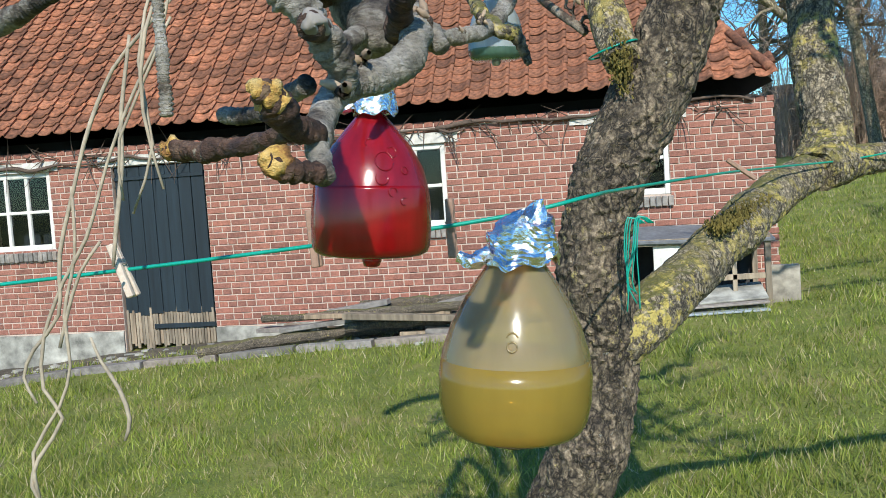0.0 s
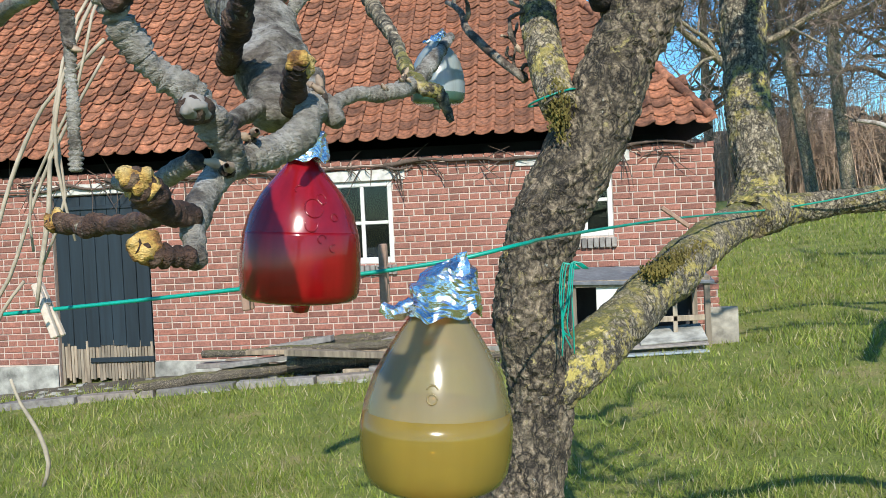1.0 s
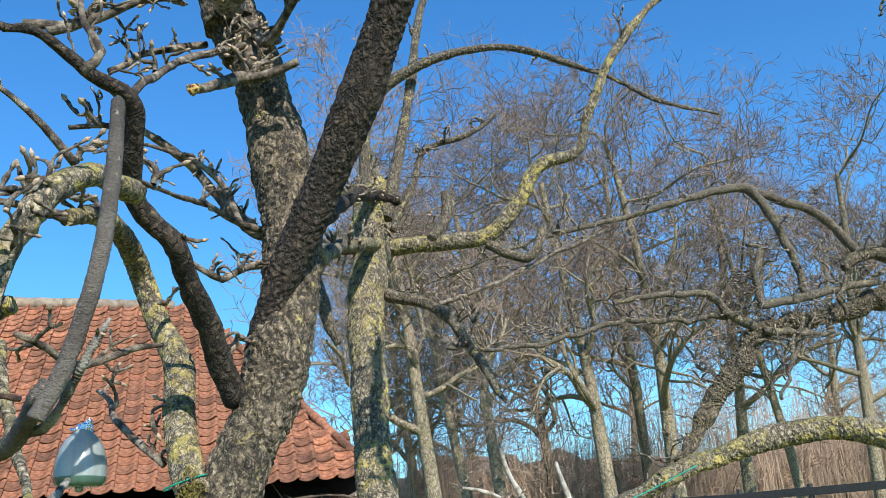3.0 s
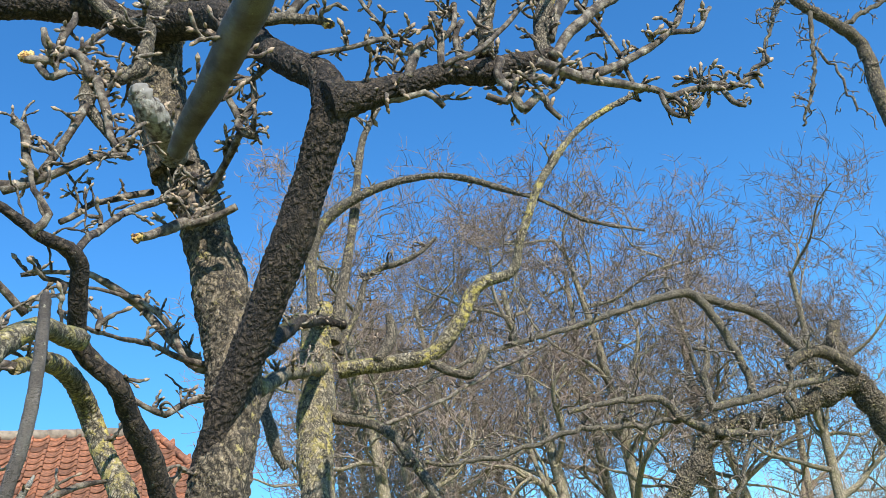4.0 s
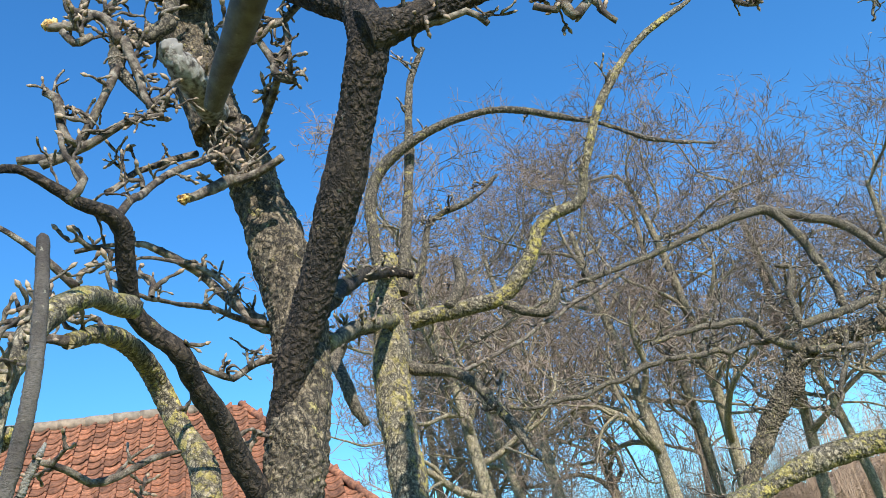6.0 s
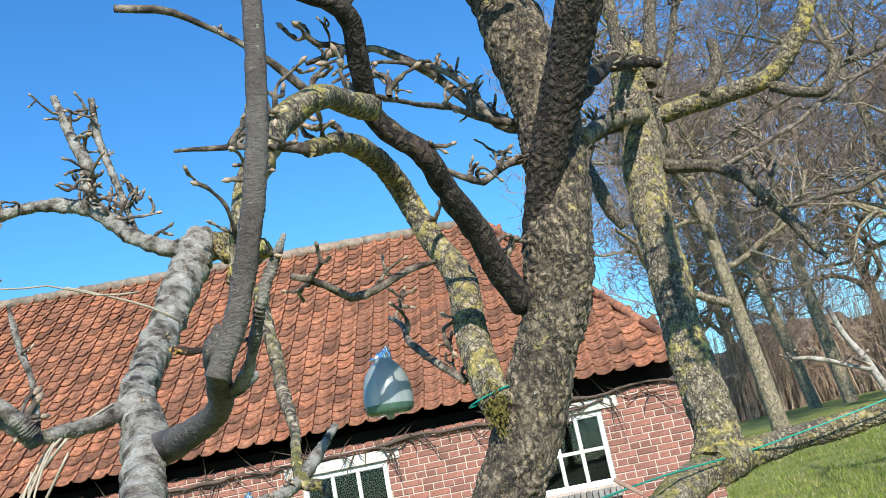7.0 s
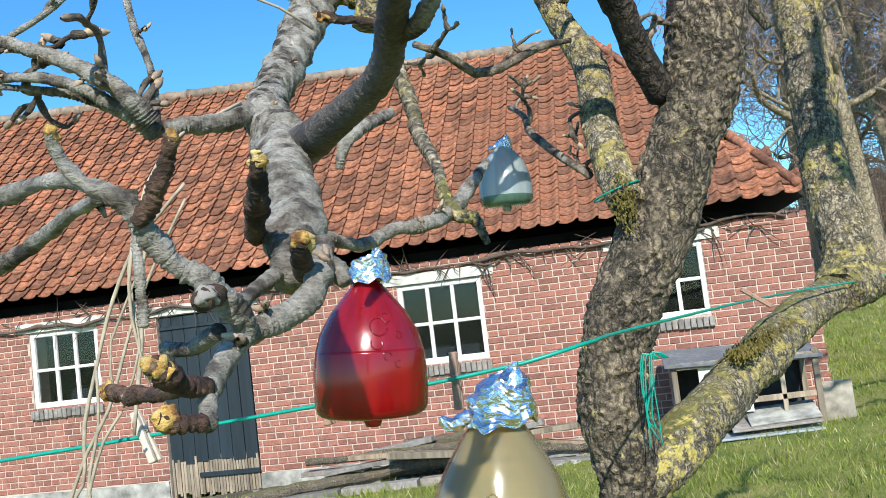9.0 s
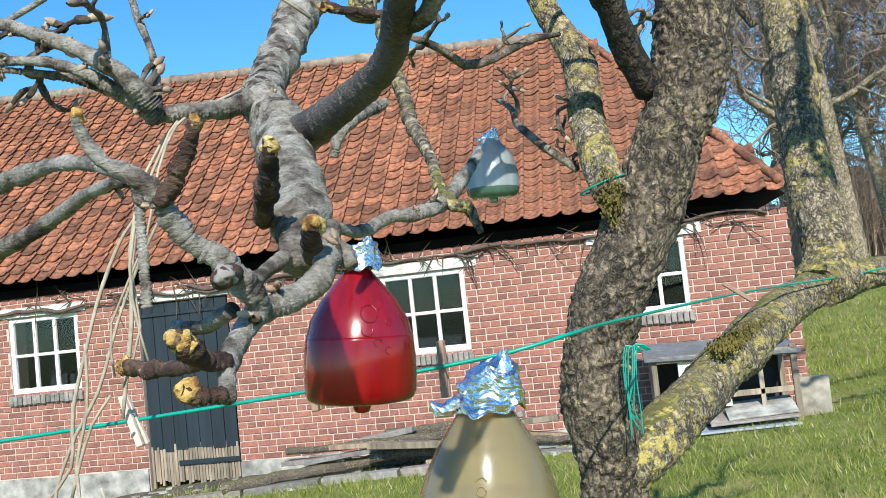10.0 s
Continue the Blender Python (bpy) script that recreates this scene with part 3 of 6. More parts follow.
OLD.append(("lichen", [(0.19, 1.74, 1.356, 0.0333), (0.221, 1.76, 1.404, 0.0479), (0.318, 1.9, 1.466, 0.0495), (0.435, 2.1, 1.529, 0.0502), (0.584, 2.4, 1.599, 0.0484), (0.72, 2.6, 1.651, 0.0467)]))
OLD.append(("lichen", [(0.727, 2.55, 1.653, 0.0529), (0.885, 2.7, 1.668, 0.0388), (1.071, 2.75, 1.683, 0.035), (1.284, 2.75, 1.707, 0.032), (1.489, 2.75, 1.776, 0.0308), (1.634, 2.7, 1.827, 0.0305), (1.708, 2.66, 1.869, 0.0302)]))
OLD.append(("lichen", [(0.739, 2.6, 1.645, 0.0778), (0.77, 2.65, 1.735, 0.0642), (0.768, 2.75, 1.937, 0.061), (0.785, 2.85, 2.195, 0.061), (0.806, 2.95, 2.482, 0.0665), (0.855, 3.05, 2.801, 0.0644), (0.872, 3.1, 2.995, 0.0602), (0.913, 3.12, 3.117, 0.0422)]))
OLD.append(("limb", [(0.895, 3.1, 2.952, 0.0407), (0.868, 3.1, 3.158, 0.0245), (0.918, 3.1, 3.456, 0.0253), (1.141, 3.0, 3.597, 0.0179), (1.436, 2.9, 3.62, 0.0154), (1.761, 2.8, 3.468, 0.0126), (1.964, 2.7, 3.298, 0.0086), (2.226, 2.7, 3.247, 0.005)]))
OLD.append(("limb", [(0.931, 3.1, 2.951, 0.036), (0.991, 3.1, 3.157, 0.0222), (1.076, 3.1, 3.516, 0.0206), (1.154, 3.1, 3.908, 0.0162), (1.252, 3.1, 4.105, 0.0111)]))
OLD.append(("lichen", [(0.946, 3.08, 2.825, 0.0354), (1.134, 3.0, 2.814, 0.0305), (1.292, 2.95, 2.824, 0.0306), (1.4, 2.9, 2.923, 0.0308), (1.495, 2.85, 3.069, 0.0264), (1.632, 2.8, 3.113, 0.0217), (1.686, 2.75, 3.25, 0.017), (1.811, 2.7, 3.502, 0.0174), (2.02, 2.65, 3.729, 0.0141), (2.282, 2.6, 3.88, 0.0078)]))
OLD.append(("limb", [(1.087, 3.0, 2.828, 0.0234), (1.155, 3.0, 2.938, 0.0215), (1.155, 3.0, 3.026, 0.0145)]))
OLD.append(("limb", [(1.29, 2.95, 2.795, 0.0211), (1.414, 2.9, 2.715, 0.0185), (1.501, 2.9, 2.835, 0.0213)]))
OLD.append(("limb", [(0.896, 2.98, 2.599, 0.0253), (0.994, 2.9, 2.563, 0.021), (1.066, 2.8, 2.473, 0.0184), (1.107, 2.7, 2.342, 0.0177), (1.143, 2.65, 2.23, 0.0156), (1.174, 2.6, 2.139, 0.0068)]))
OLD.append(("limb", [(0.84, 3.08, 2.823, 0.0258), (0.683, 2.9, 2.749, 0.0264), (0.602, 2.7, 2.606, 0.0265), (0.611, 2.6, 2.459, 0.0195), (0.656, 2.6, 2.341, 0.0115)]))
OLD.append(("limb", [(0.378, 2.1, 2.532, 0.0132), (0.314, 2.1, 2.585, 0.0133), (0.231, 2.1, 2.692, 0.0117), (0.126, 2.0, 2.733, 0.0097), (0.035, 2.0, 2.759, 0.0064), (-0.067, 2.0, 2.745, 0.0047)]))
OLD.append(("limb", [(0.174, 1.85, 1.92, 0.0075), (0.124, 1.9, 1.974, 0.0078), (0.065, 1.95, 2.034, 0.0081), (0.049, 2.0, 2.088, 0.0072), (0.016, 2.05, 2.116, 0.0055)]))
OLD.append(("shoot", [(1.275, 2.72, 1.707, 0.0117), (1.236, 2.72, 1.843, 0.0117), (1.161, 2.7, 2.014, 0.0084)]))
OLD.append(("shoot", [(1.25, 2.72, 1.817, 0.0059), (1.109, 2.7, 1.867, 0.0066), (1.009, 2.7, 1.89, 0.0041)]))
OLD.append(("shoot", [(1.41, 2.72, 1.755, 0.0118), (1.38, 2.72, 1.867, 0.0084), (1.366, 2.72, 1.953, 0.0059)]))
OLD.append(("limb", [(0.43, 1.94, 2.45, 0.012), (0.337, 1.9, 2.469, 0.009), (0.266, 1.8, 2.464, 0.0067), (0.188, 1.6, 2.416, 0.0049), (0.146, 1.46, 2.378, 0.0035)]))
OLD.append(("limb", [(0.43, 1.95, 2.44, 0.012), (0.348, 1.95, 2.472, 0.0092), (0.298, 1.95, 2.576, 0.0074), (0.215, 1.95, 2.65, 0.0061), (0.098, 1.95, 2.689, 0.0054), (0.009, 1.9, 2.635, 0.0039)]))
OLD.append(("limb", [(0.43, 1.9, 2.36, 0.012), (0.356, 1.85, 2.346, 0.0099), (0.29, 1.75, 2.287, 0.0076), (0.248, 1.7, 2.292, 0.0062), (0.214, 1.7, 2.328, 0.0051)]))
OLD.append(("limb", [(0.019, 1.55, 2.45, 0.0095), (-0.037, 1.5, 2.501, 0.0073), (-0.099, 1.45, 2.551, 0.0061), (-0.168, 1.4, 2.582, 0.0059), (-0.243, 1.35, 2.579, 0.0057)]))
OLD.append(("limb", [(0.056, 1.29, 2.499, 0.0092), (0.087, 1.29, 2.536, 0.0074), (0.055, 1.29, 2.585, 0.0056), (0.05, 1.29, 2.629, 0.0047)]))
OLD.append(("limb", [(0.126, 1.35, 2.493, 0.0076), (0.153, 1.5, 2.616, 0.0086), (0.225, 1.68, 2.767, 0.0091), (0.315, 1.84, 2.893, 0.0094), (0.439, 1.99, 3.024, 0.0102)]))
OLD.append(("limb", [(1.051, 2.9, 2.542, 0.0086), (1.281, 2.9, 2.618, 0.0078), (1.526, 2.95, 2.738, 0.0081), (1.812, 3.0, 2.866, 0.0085)]))
OLD.append(("limb", [(0.944, 3.05, 2.887, 0.0163), (1.059, 3.05, 3.109, 0.0125), (1.113, 3.05, 3.225, 0.0127), (1.28, 3.0, 3.272, 0.0106), (1.402, 3.0, 3.369, 0.0086)]))
OLD.append(("limb", [(-0.052, 1.5, 2.109, 0.0052), (-0.01, 1.55, 2.095, 0.0066), (0.024, 1.6, 2.077, 0.0082), (0.069, 1.62, 2.087, 0.0074), (0.117, 1.65, 2.121, 0.0065), (0.172, 1.7, 2.135, 0.0048)]))
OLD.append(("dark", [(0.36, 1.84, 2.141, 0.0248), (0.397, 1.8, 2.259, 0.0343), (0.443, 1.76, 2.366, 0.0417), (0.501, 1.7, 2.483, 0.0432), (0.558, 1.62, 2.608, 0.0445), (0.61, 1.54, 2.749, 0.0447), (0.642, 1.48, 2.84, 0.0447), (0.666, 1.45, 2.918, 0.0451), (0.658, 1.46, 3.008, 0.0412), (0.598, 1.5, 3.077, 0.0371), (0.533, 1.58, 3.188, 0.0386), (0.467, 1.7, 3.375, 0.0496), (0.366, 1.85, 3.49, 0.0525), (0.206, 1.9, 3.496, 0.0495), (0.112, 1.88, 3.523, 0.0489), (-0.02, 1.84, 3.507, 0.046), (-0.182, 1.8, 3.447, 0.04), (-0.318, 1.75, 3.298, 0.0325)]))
# bough takes the dark bark for its shaded underside
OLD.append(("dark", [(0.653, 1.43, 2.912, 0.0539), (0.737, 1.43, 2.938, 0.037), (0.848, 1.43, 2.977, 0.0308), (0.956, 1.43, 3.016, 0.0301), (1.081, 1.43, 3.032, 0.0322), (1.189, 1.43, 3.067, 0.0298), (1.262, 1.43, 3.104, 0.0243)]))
OLD.append(("limb", [(1.221, 1.43, 3.069, 0.021), (1.247, 1.43, 3.175, 0.023), (1.279, 1.43, 3.277, 0.0235), (1.325, 1.43, 3.406, 0.0226), (1.376, 1.43, 3.542, 0.0199)]))
OLD.append(("limb", [(1.254, 1.41, 3.131, 0.0121), (1.319, 1.41, 3.264, 0.014), (1.399, 1.41, 3.354, 0.0144), (1.53, 1.41, 3.455, 0.0116)]))
OLD.append(("limb", [(1.069, 1.43, 3.077, 0.0206), (1.1, 1.43, 3.201, 0.0197), (1.125, 1.43, 3.321, 0.0186), (1.152, 1.43, 3.469, 0.016)]))
OLD.append(("limb", [(1.229, 1.39, 3.058, 0.0148), (1.353, 1.39, 3.181, 0.0138), (1.459, 1.39, 3.271, 0.0142), (1.607, 1.39, 3.359, 0.0131), (1.748, 1.39, 3.463, 0.0101)]))
OLD.append(("limb", [(1.292, 1.38, 2.995, 0.0132), (1.397, 1.38, 3.026, 0.0119), (1.497, 1.38, 3.089, 0.0107), (1.602, 1.38, 3.156, 0.0094), (1.68, 1.38, 3.274, 0.0081), (1.737, 1.38, 3.397, 0.0066)]))
OLD.append(("limb", [(1.6, 1.38, 3.15, 0.0078), (1.7, 1.38, 3.184, 0.008), (1.77, 1.38, 3.267, 0.0065)]))
OLD.append(("limb", [(1.18, 1.38, 3.029, 0.0145), (1.27, 1.38, 3.004, 0.0132), (1.338, 1.38, 2.984, 0.0118), (1.417, 1.38, 2.972, 0.0111), (1.498, 1.38, 2.961, 0.0105), (1.544, 1.38, 2.944, 0.009), (1.61, 1.38, 2.966, 0.0091), (1.711, 1.38, 2.981, 0.0085), (1.836, 1.38, 3.021, 0.0071)]))
OLD.append(("limb", [(1.711, 1.38, 2.979, 0.0077), (1.733, 1.38, 2.936, 0.0077), (1.769, 1.38, 2.927, 0.0061)]))
OLD.append(("limb", [(1.513, 1.38, 2.954, 0.0075), (1.53, 1.38, 2.894, 0.0074), (1.582, 1.38, 2.884, 0.0052)]))
OLD.append(("limb", [(1.552, 1.38, 2.944, 0.0075), (1.603, 1.38, 2.911, 0.0075), (1.643, 1.38, 2.942, 0.0061)]))
OLD.append(("limb", [(1.088, 1.37, 3.027, 0.0114), (1.073, 1.37, 2.978, 0.0099), (1.097, 1.37, 2.933, 0.0112), (1.118, 1.37, 2.882, 0.0126), (1.17, 1.37, 2.914, 0.0099), (1.186, 1.37, 2.88, 0.007), (1.215, 1.37, 2.855, 0.0063)]))
OLD.append(("limb", [(1.034, 1.37, 2.913, 0.0083), (1.08, 1.37, 2.897, 0.0084), (1.107, 1.37, 2.929, 0.0084)]))
OLD.append(("limb", [(1.104, 1.37, 2.929, 0.0084), (1.135, 1.37, 2.974, 0.01), (1.182, 1.37, 2.977, 0.0086), (1.218, 1.37, 2.949, 0.0072)]))
OLD.append(("limb", [(0.851, 1.41, 2.984, 0.0126), (0.88, 1.41, 3.065, 0.0128), (0.935, 1.41, 3.1, 0.0115)]))
OLD.append(("limb", [(0.943, 1.41, 3.017, 0.0099), (0.961, 1.41, 3.116, 0.0102), (0.944, 1.41, 3.192, 0.0073)]))
OLD.append(("limb", [(0.96, 1.41, 3.107, 0.0087), (1, 1.41, 3.151, 0.0073), (1.008, 1.41, 3.229, 0.0067)]))
OLD.append(("limb", [(1.007, 1.43, 3.054, 0.0102), (1.007, 1.43, 3.136, 0.0089), (1.034, 1.43, 3.185, 0.0075)]))
OLD.append(("limb", [(0.927, 1.35, 2.966, 0.0062), (1.043, 1.35, 3.054, 0.0064), (1.155, 1.35, 3.168, 0.0066), (1.328, 1.35, 3.343, 0.0062)]))
OLD.append(("limb", [(0.859, 1.43, 3.043, 0.005), (0.809, 1.43, 3.156, 0.0051), (0.765, 1.43, 3.235, 0.0058), (0.744, 1.43, 3.338, 0.0052)]))
OLD.append(("limb", [(0.629, 1.43, 3.052, 0.0055), (0.729, 1.43, 3.084, 0.0063), (0.828, 1.43, 3.121, 0.0065)]))
OLD.append(("limb", [(1.357, 1.4, 3.259, 0.0062), (1.43, 1.4, 3.128, 0.0062), (1.454, 1.4, 3.032, 0.0061), (1.465, 1.4, 2.94, 0.006)]))
OLD.append(("limb", [(0.758, 1.43, 2.934, 0.011), (0.829, 1.43, 2.933, 0.0097), (0.897, 1.43, 2.959, 0.0084), (0.943, 1.43, 2.919, 0.007)]))
OLD.append(("limb", [(0.365, 2, 2.97, 0.0676), (0.319, 2, 3.1, 0.0655), (0.295, 2, 3.257, 0.0671), (0.286, 2, 3.443, 0.0622), (0.302, 1.95, 3.556, 0.059), (0.352, 1.9, 3.675, 0.049), (0.37, 1.9, 3.866, 0.0434)]))
OLD.append(("pale", [(0.318, 1.9, 3.058, 0.0377), (0.287, 1.78, 3.044, 0.0375), (0.262, 1.7, 3.051, 0.0349), (0.226, 1.66, 3.091, 0.0216)]))
OLD.append(("limb", [(0.259, 1.7, 3.337, 0.0169), (0.239, 1.7, 3.23, 0.021), (0.23, 1.7, 3.189, 0.0223), (0.181, 1.7, 3.16, 0.0191), (0.134, 1.7, 3.15, 0.019), (0.105, 1.7, 3.127, 0.0145)]))
OLD.append(("limb", [(0.12, 1.7, 3.149, 0.0175), (0.109, 1.7, 3.092, 0.0158), (0.131, 1.7, 3.031, 0.0128), (0.169, 1.7, 2.965, 0.0099)]))
OLD.append(("limb", [(0.129, 1.68, 3.144, 0.013), (0.151, 1.68, 3.063, 0.0114), (0.167, 1.68, 2.965, 0.0098), (0.202, 1.68, 2.924, 0.0077)]))
OLD.append(("limb", [(0.122, 1.68, 3.138, 0.0144), (0.092, 1.68, 3.2, 0.0131), (0.051, 1.68, 3.219, 0.0123), (0.017, 1.68, 3.23, 0.0116), (0.002, 1.68, 3.291, 0.0073)]))
OLD.append(("cut", [(0.053, 1.66, 3.203, 0.0115), (0.018, 1.66, 3.179, 0.0114), (-0.014, 1.66, 3.18, 0.0113), (-0.042, 1.66, 3.182, 0.0113)]))
OLD.append(("limb", [(-0.01, 1.66, 3.166, 0.0099), (0.018, 1.66, 3.127, 0.0099), (0.041, 1.66, 3.132, 0.0099), (0.059, 1.66, 3.143, 0.0085)]))
OLD.append(("limb", [(0.043, 1.68, 3.236, 0.0102), (0.065, 1.68, 3.316, 0.0104), (0.069, 1.68, 3.354, 0.0067)]))
OLD.append(("limb", [(0.09, 1.7, 3.228, 0.0088), (0.127, 1.7, 3.277, 0.009), (0.162, 1.7, 3.322, 0.0076)]))
OLD.append(("limb", [(0.111, 1.68, 3.064, 0.0114), (0.076, 1.68, 2.97, 0.0097), (0.035, 1.68, 2.896, 0.0109), (0.001, 1.68, 2.848, 0.0107), (-0.063, 1.68, 2.808, 0.0105)]))
OLD.append(("limb", [(0.205, 1.68, 2.921, 0.0084), (0.117, 1.68, 2.906, 0.0096), (0.055, 1.68, 2.872, 0.0102), (-0.041, 1.68, 2.831, 0.0106), (-0.112, 1.68, 2.822, 0.0092)]))
OLD.append(("limb", [(0.006, 1.68, 2.863, 0.0094), (-0.019, 1.68, 2.91, 0.0122), (-0.027, 1.68, 2.987, 0.0123), (-0.055, 1.68, 3.005, 0.0082)]))
OLD.append(("limb", [(-0.032, 1.78, 3.567, 0.0158), (0.026, 1.78, 3.563, 0.0175), (0.088, 1.78, 3.518, 0.0191), (0.157, 1.78, 3.433, 0.0158), (0.218, 1.78, 3.402, 0.0159), (0.252, 1.78, 3.424, 0.0128)]))
OLD.append(("limb", [(0.555, 1.6, 3.155, 0.0104), (0.498, 1.6, 3.1, 0.0102), (0.43, 1.6, 3.084, 0.0065)]))
OLD.append(("limb", [(0.506, 1.62, 3.112, 0.0089), (0.5, 1.62, 3.026, 0.0087), (0.464, 1.62, 2.981, 0.01), (0.48, 1.62, 2.946, 0.0114), (0.516, 1.62, 2.936, 0.0071)]))
OLD.append(("limb", [(0.428, 1.62, 3.087, 0.0087), (0.452, 1.62, 3.032, 0.0087), (0.47, 1.62, 2.976, 0.0086)]))
OLD.append(("limb", [(0.474, 1.64, 2.966, 0.0101), (0.449, 1.727, 2.937, 0.0103), (0.391, 1.813, 2.904, 0.012), (0.36, 1.9, 3, 0.0078)]))
OLD.append(("cut", [(0.522, 1.5, 3.202, 0.0158), (0.592, 1.5, 3.223, 0.0161), (0.658, 1.5, 3.225, 0.0118), (0.699, 1.5, 3.209, 0.0111)]))
OLD.append(("limb", [(0.592, 1.5, 3.227, 0.0131), (0.665, 1.5, 3.333, 0.0135), (0.742, 1.5, 3.442, 0.0124)]))
OLD.append(("cut", [(0.378, 1.9, 3.004, 0.0157), (0.358, 1.88, 2.903, 0.0153), (0.38, 1.82, 2.828, 0.0133), (0.315, 1.75, 2.766, 0.0141), (0.263, 1.7, 2.711, 0.0122), (0.223, 1.66, 2.68, 0.0106)]))
OLD.append(("limb", [(0.343, 1.78, 2.782, 0.0129), (0.412, 1.76, 2.796, 0.0116), (0.454, 1.74, 2.807, 0.0101)]))
OLD.append(("limb", [(0.221, 1.86, 3.614, 0.0169), (0.257, 1.86, 3.542, 0.0201), (0.302, 1.86, 3.493, 0.0234)]))
OLD.append(("post", [(0.317, 1.6, 2.875, 0.0218), (0.35, 1.5, 2.901, 0.0291), (0.397, 1.36, 2.918, 0.0341), (0.434, 1.22, 2.928, 0.0372), (0.461, 1.12, 2.93, 0.038), (0.484, 1, 2.957, 0.0396)]))
OLD.append(("limb", [(0.036, 1.85, 2.832, 0.0072), (0.13, 1.915, 2.919, 0.009), (0.261, 1.98, 2.986, 0.0095)]))
OLD.append(("lichen", [(0.507, 1.9, 2.373, 0.017), (0.595, 2.2, 2.507, 0.0196), (0.72, 2.6, 2.661, 0.0229), (0.887, 3.05, 2.825, 0.0267)]))
OLD.append(("dark", [(0.502, 1.82, 2.427, 0.02), (0.576, 2, 2.552, 0.0221), (0.691, 2.4, 2.755, 0.0249), (0.87, 3, 3.005, 0.0243), (0.98, 3.08, 3.02, 0.0208)]))
SIDE = []
SIDE.append(("limb", [(3.085, 5.4, 1.882, 0.0507), (3.217, 5.4, 2.038, 0.0516), (3.351, 5.4, 2.2, 0.041), (3.477, 5.4, 2.351, 0.0566), (3.671, 5.4, 2.579, 0.0673), (3.881, 5.4, 2.759, 0.0751), (4.061, 5.4, 2.97, 0.0704), (4.329, 5.4, 3.058, 0.0587), (4.854, 5.4, 3.131, 0.0604), (5.148, 5.4, 3.222, 0.0821), (5.45, 5.4, 3.307, 0.1044), (5.589, 5.4, 3.116, 0.1038), (5.722, 5.4, 2.794, 0.1091), (5.951, 5.4, 2.347, 0.1338)]))
SIDE.append(("limb", [(5.454, 5.4, 3.316, 0.0732), (5.431, 5.4, 3.533, 0.0704), (5.406, 5.4, 3.678, 0.0561), (5.473, 5.4, 3.823, 0.0491)]))
SIDE.append(("limb", [(5.449, 5.3, 3.366, 0.0508), (5.197, 5.3, 3.544, 0.0508), (4.982, 5.3, 3.534, 0.0467), (4.843, 5.3, 3.439, 0.032)]))
SIDE.append(("limb", [(1.774, 5.35, 3.411, 0.0108), (2.503, 5.35, 3.691, 0.0147), (3.147, 5.35, 3.842, 0.0204), (3.545, 5.35, 3.958, 0.0244), (3.909, 5.35, 4.057, 0.0285), (4.213, 5.35, 4.075, 0.0362), (4.38, 5.35, 3.787, 0.0322), (4.468, 5.35, 3.508, 0.03), (4.51, 5.35, 3.226, 0.0278)]))
SIDE.append(("limb", [(4.213, 5.35, 4.075, 0.0326), (4.492, 5.35, 3.983, 0.0328), (4.75, 5.35, 3.895, 0.033), (4.922, 5.35, 3.709, 0.0328), (5.069, 5.35, 3.53, 0.0363)]))
SIDE.append(("limb", [(2.969, 5.35, 3.215, 0.0162), (3.243, 5.35, 3.265, 0.0197), (3.652, 5.35, 3.272, 0.0268), (3.735, 5.35, 3.238, 0.0302), (3.842, 5.35, 3.123, 0.0301), (4.023, 5.35, 3.021, 0.0335)]))
SIDE.append(("limb", [(4.06, 5.3, 3.163, 0.0269), (4.467, 5.3, 3.226, 0.031), (4.9, 5.3, 3.31, 0.0282), (5.114, 5.3, 3.327, 0.025)]))
SIDE.append(("limb", [(4.057, 5.3, 3.15, 0.0235), (4.095, 5.3, 3.405, 0.0274), (4.151, 5.3, 3.593, 0.0174), (4.031, 5.3, 3.629, 0.0121)]))
SIDE.append(("limb", [(4.053, 5.3, 2.984, 0.0266), (4.375, 5.3, 2.951, 0.027), (4.625, 5.3, 2.969, 0.0171)]))
SIDE.append(("limb", [(4.368, 5.25, 3.054, 0.0168), (4.263, 5.25, 2.855, 0.0166), (4.134, 5.25, 2.645, 0.0162), (4.048, 5.25, 2.478, 0.0127)]))
SIDE.append(("limb", [(4.787, 5.25, 3.379, 0.014), (4.693, 5.25, 3.185, 0.0172), (4.753, 5.25, 3.074, 0.0171)]))
SIDE.append(("limb", [(1.771, 5.4, 2.953, 0.0121), (2.398, 5.4, 2.964, 0.0155), (3.008, 5.4, 3.099, 0.0194), (3.587, 5.4, 3.103, 0.0199), (3.918, 5.4, 3.125, 0.0203)]))
SIDE.append(("limb", [(7.011, 5.4, 5.392, 0.07), (6.924, 5.4, 6.033, 0.0722), (6.974, 5.4, 6.726, 0.0654), (6.791, 5.4, 6.962, 0.0564), (6.462, 5.4, 7.186, 0.0517), (6.318, 5.4, 7.357, 0.0471), (6.358, 5.4, 7.702, 0.0336), (6.46, 5.4, 8.108, 0.0294)]))
SIDE.append(("limb", [(6.304, 5.4, 7.318, 0.0235), (6.002, 5.4, 7.033, 0.0184), (5.718, 5.4, 6.489, 0.0133), (5.382, 5.4, 6.138, 0.0107)]))
SIDE.append(("limb", [(6.469, 5.4, 7.114, 0.0235), (6.325, 5.4, 6.604, 0.0205), (6.13, 5.4, 6.119, 0.0154), (5.899, 5.4, 5.755, 0.0107)]))
SIDE.append(("limb", [(6.791, 5.4, 6.962, 0.0235), (7.271, 5.4, 7.267, 0.0242), (7.711, 5.4, 7.467, 0.0198)]))
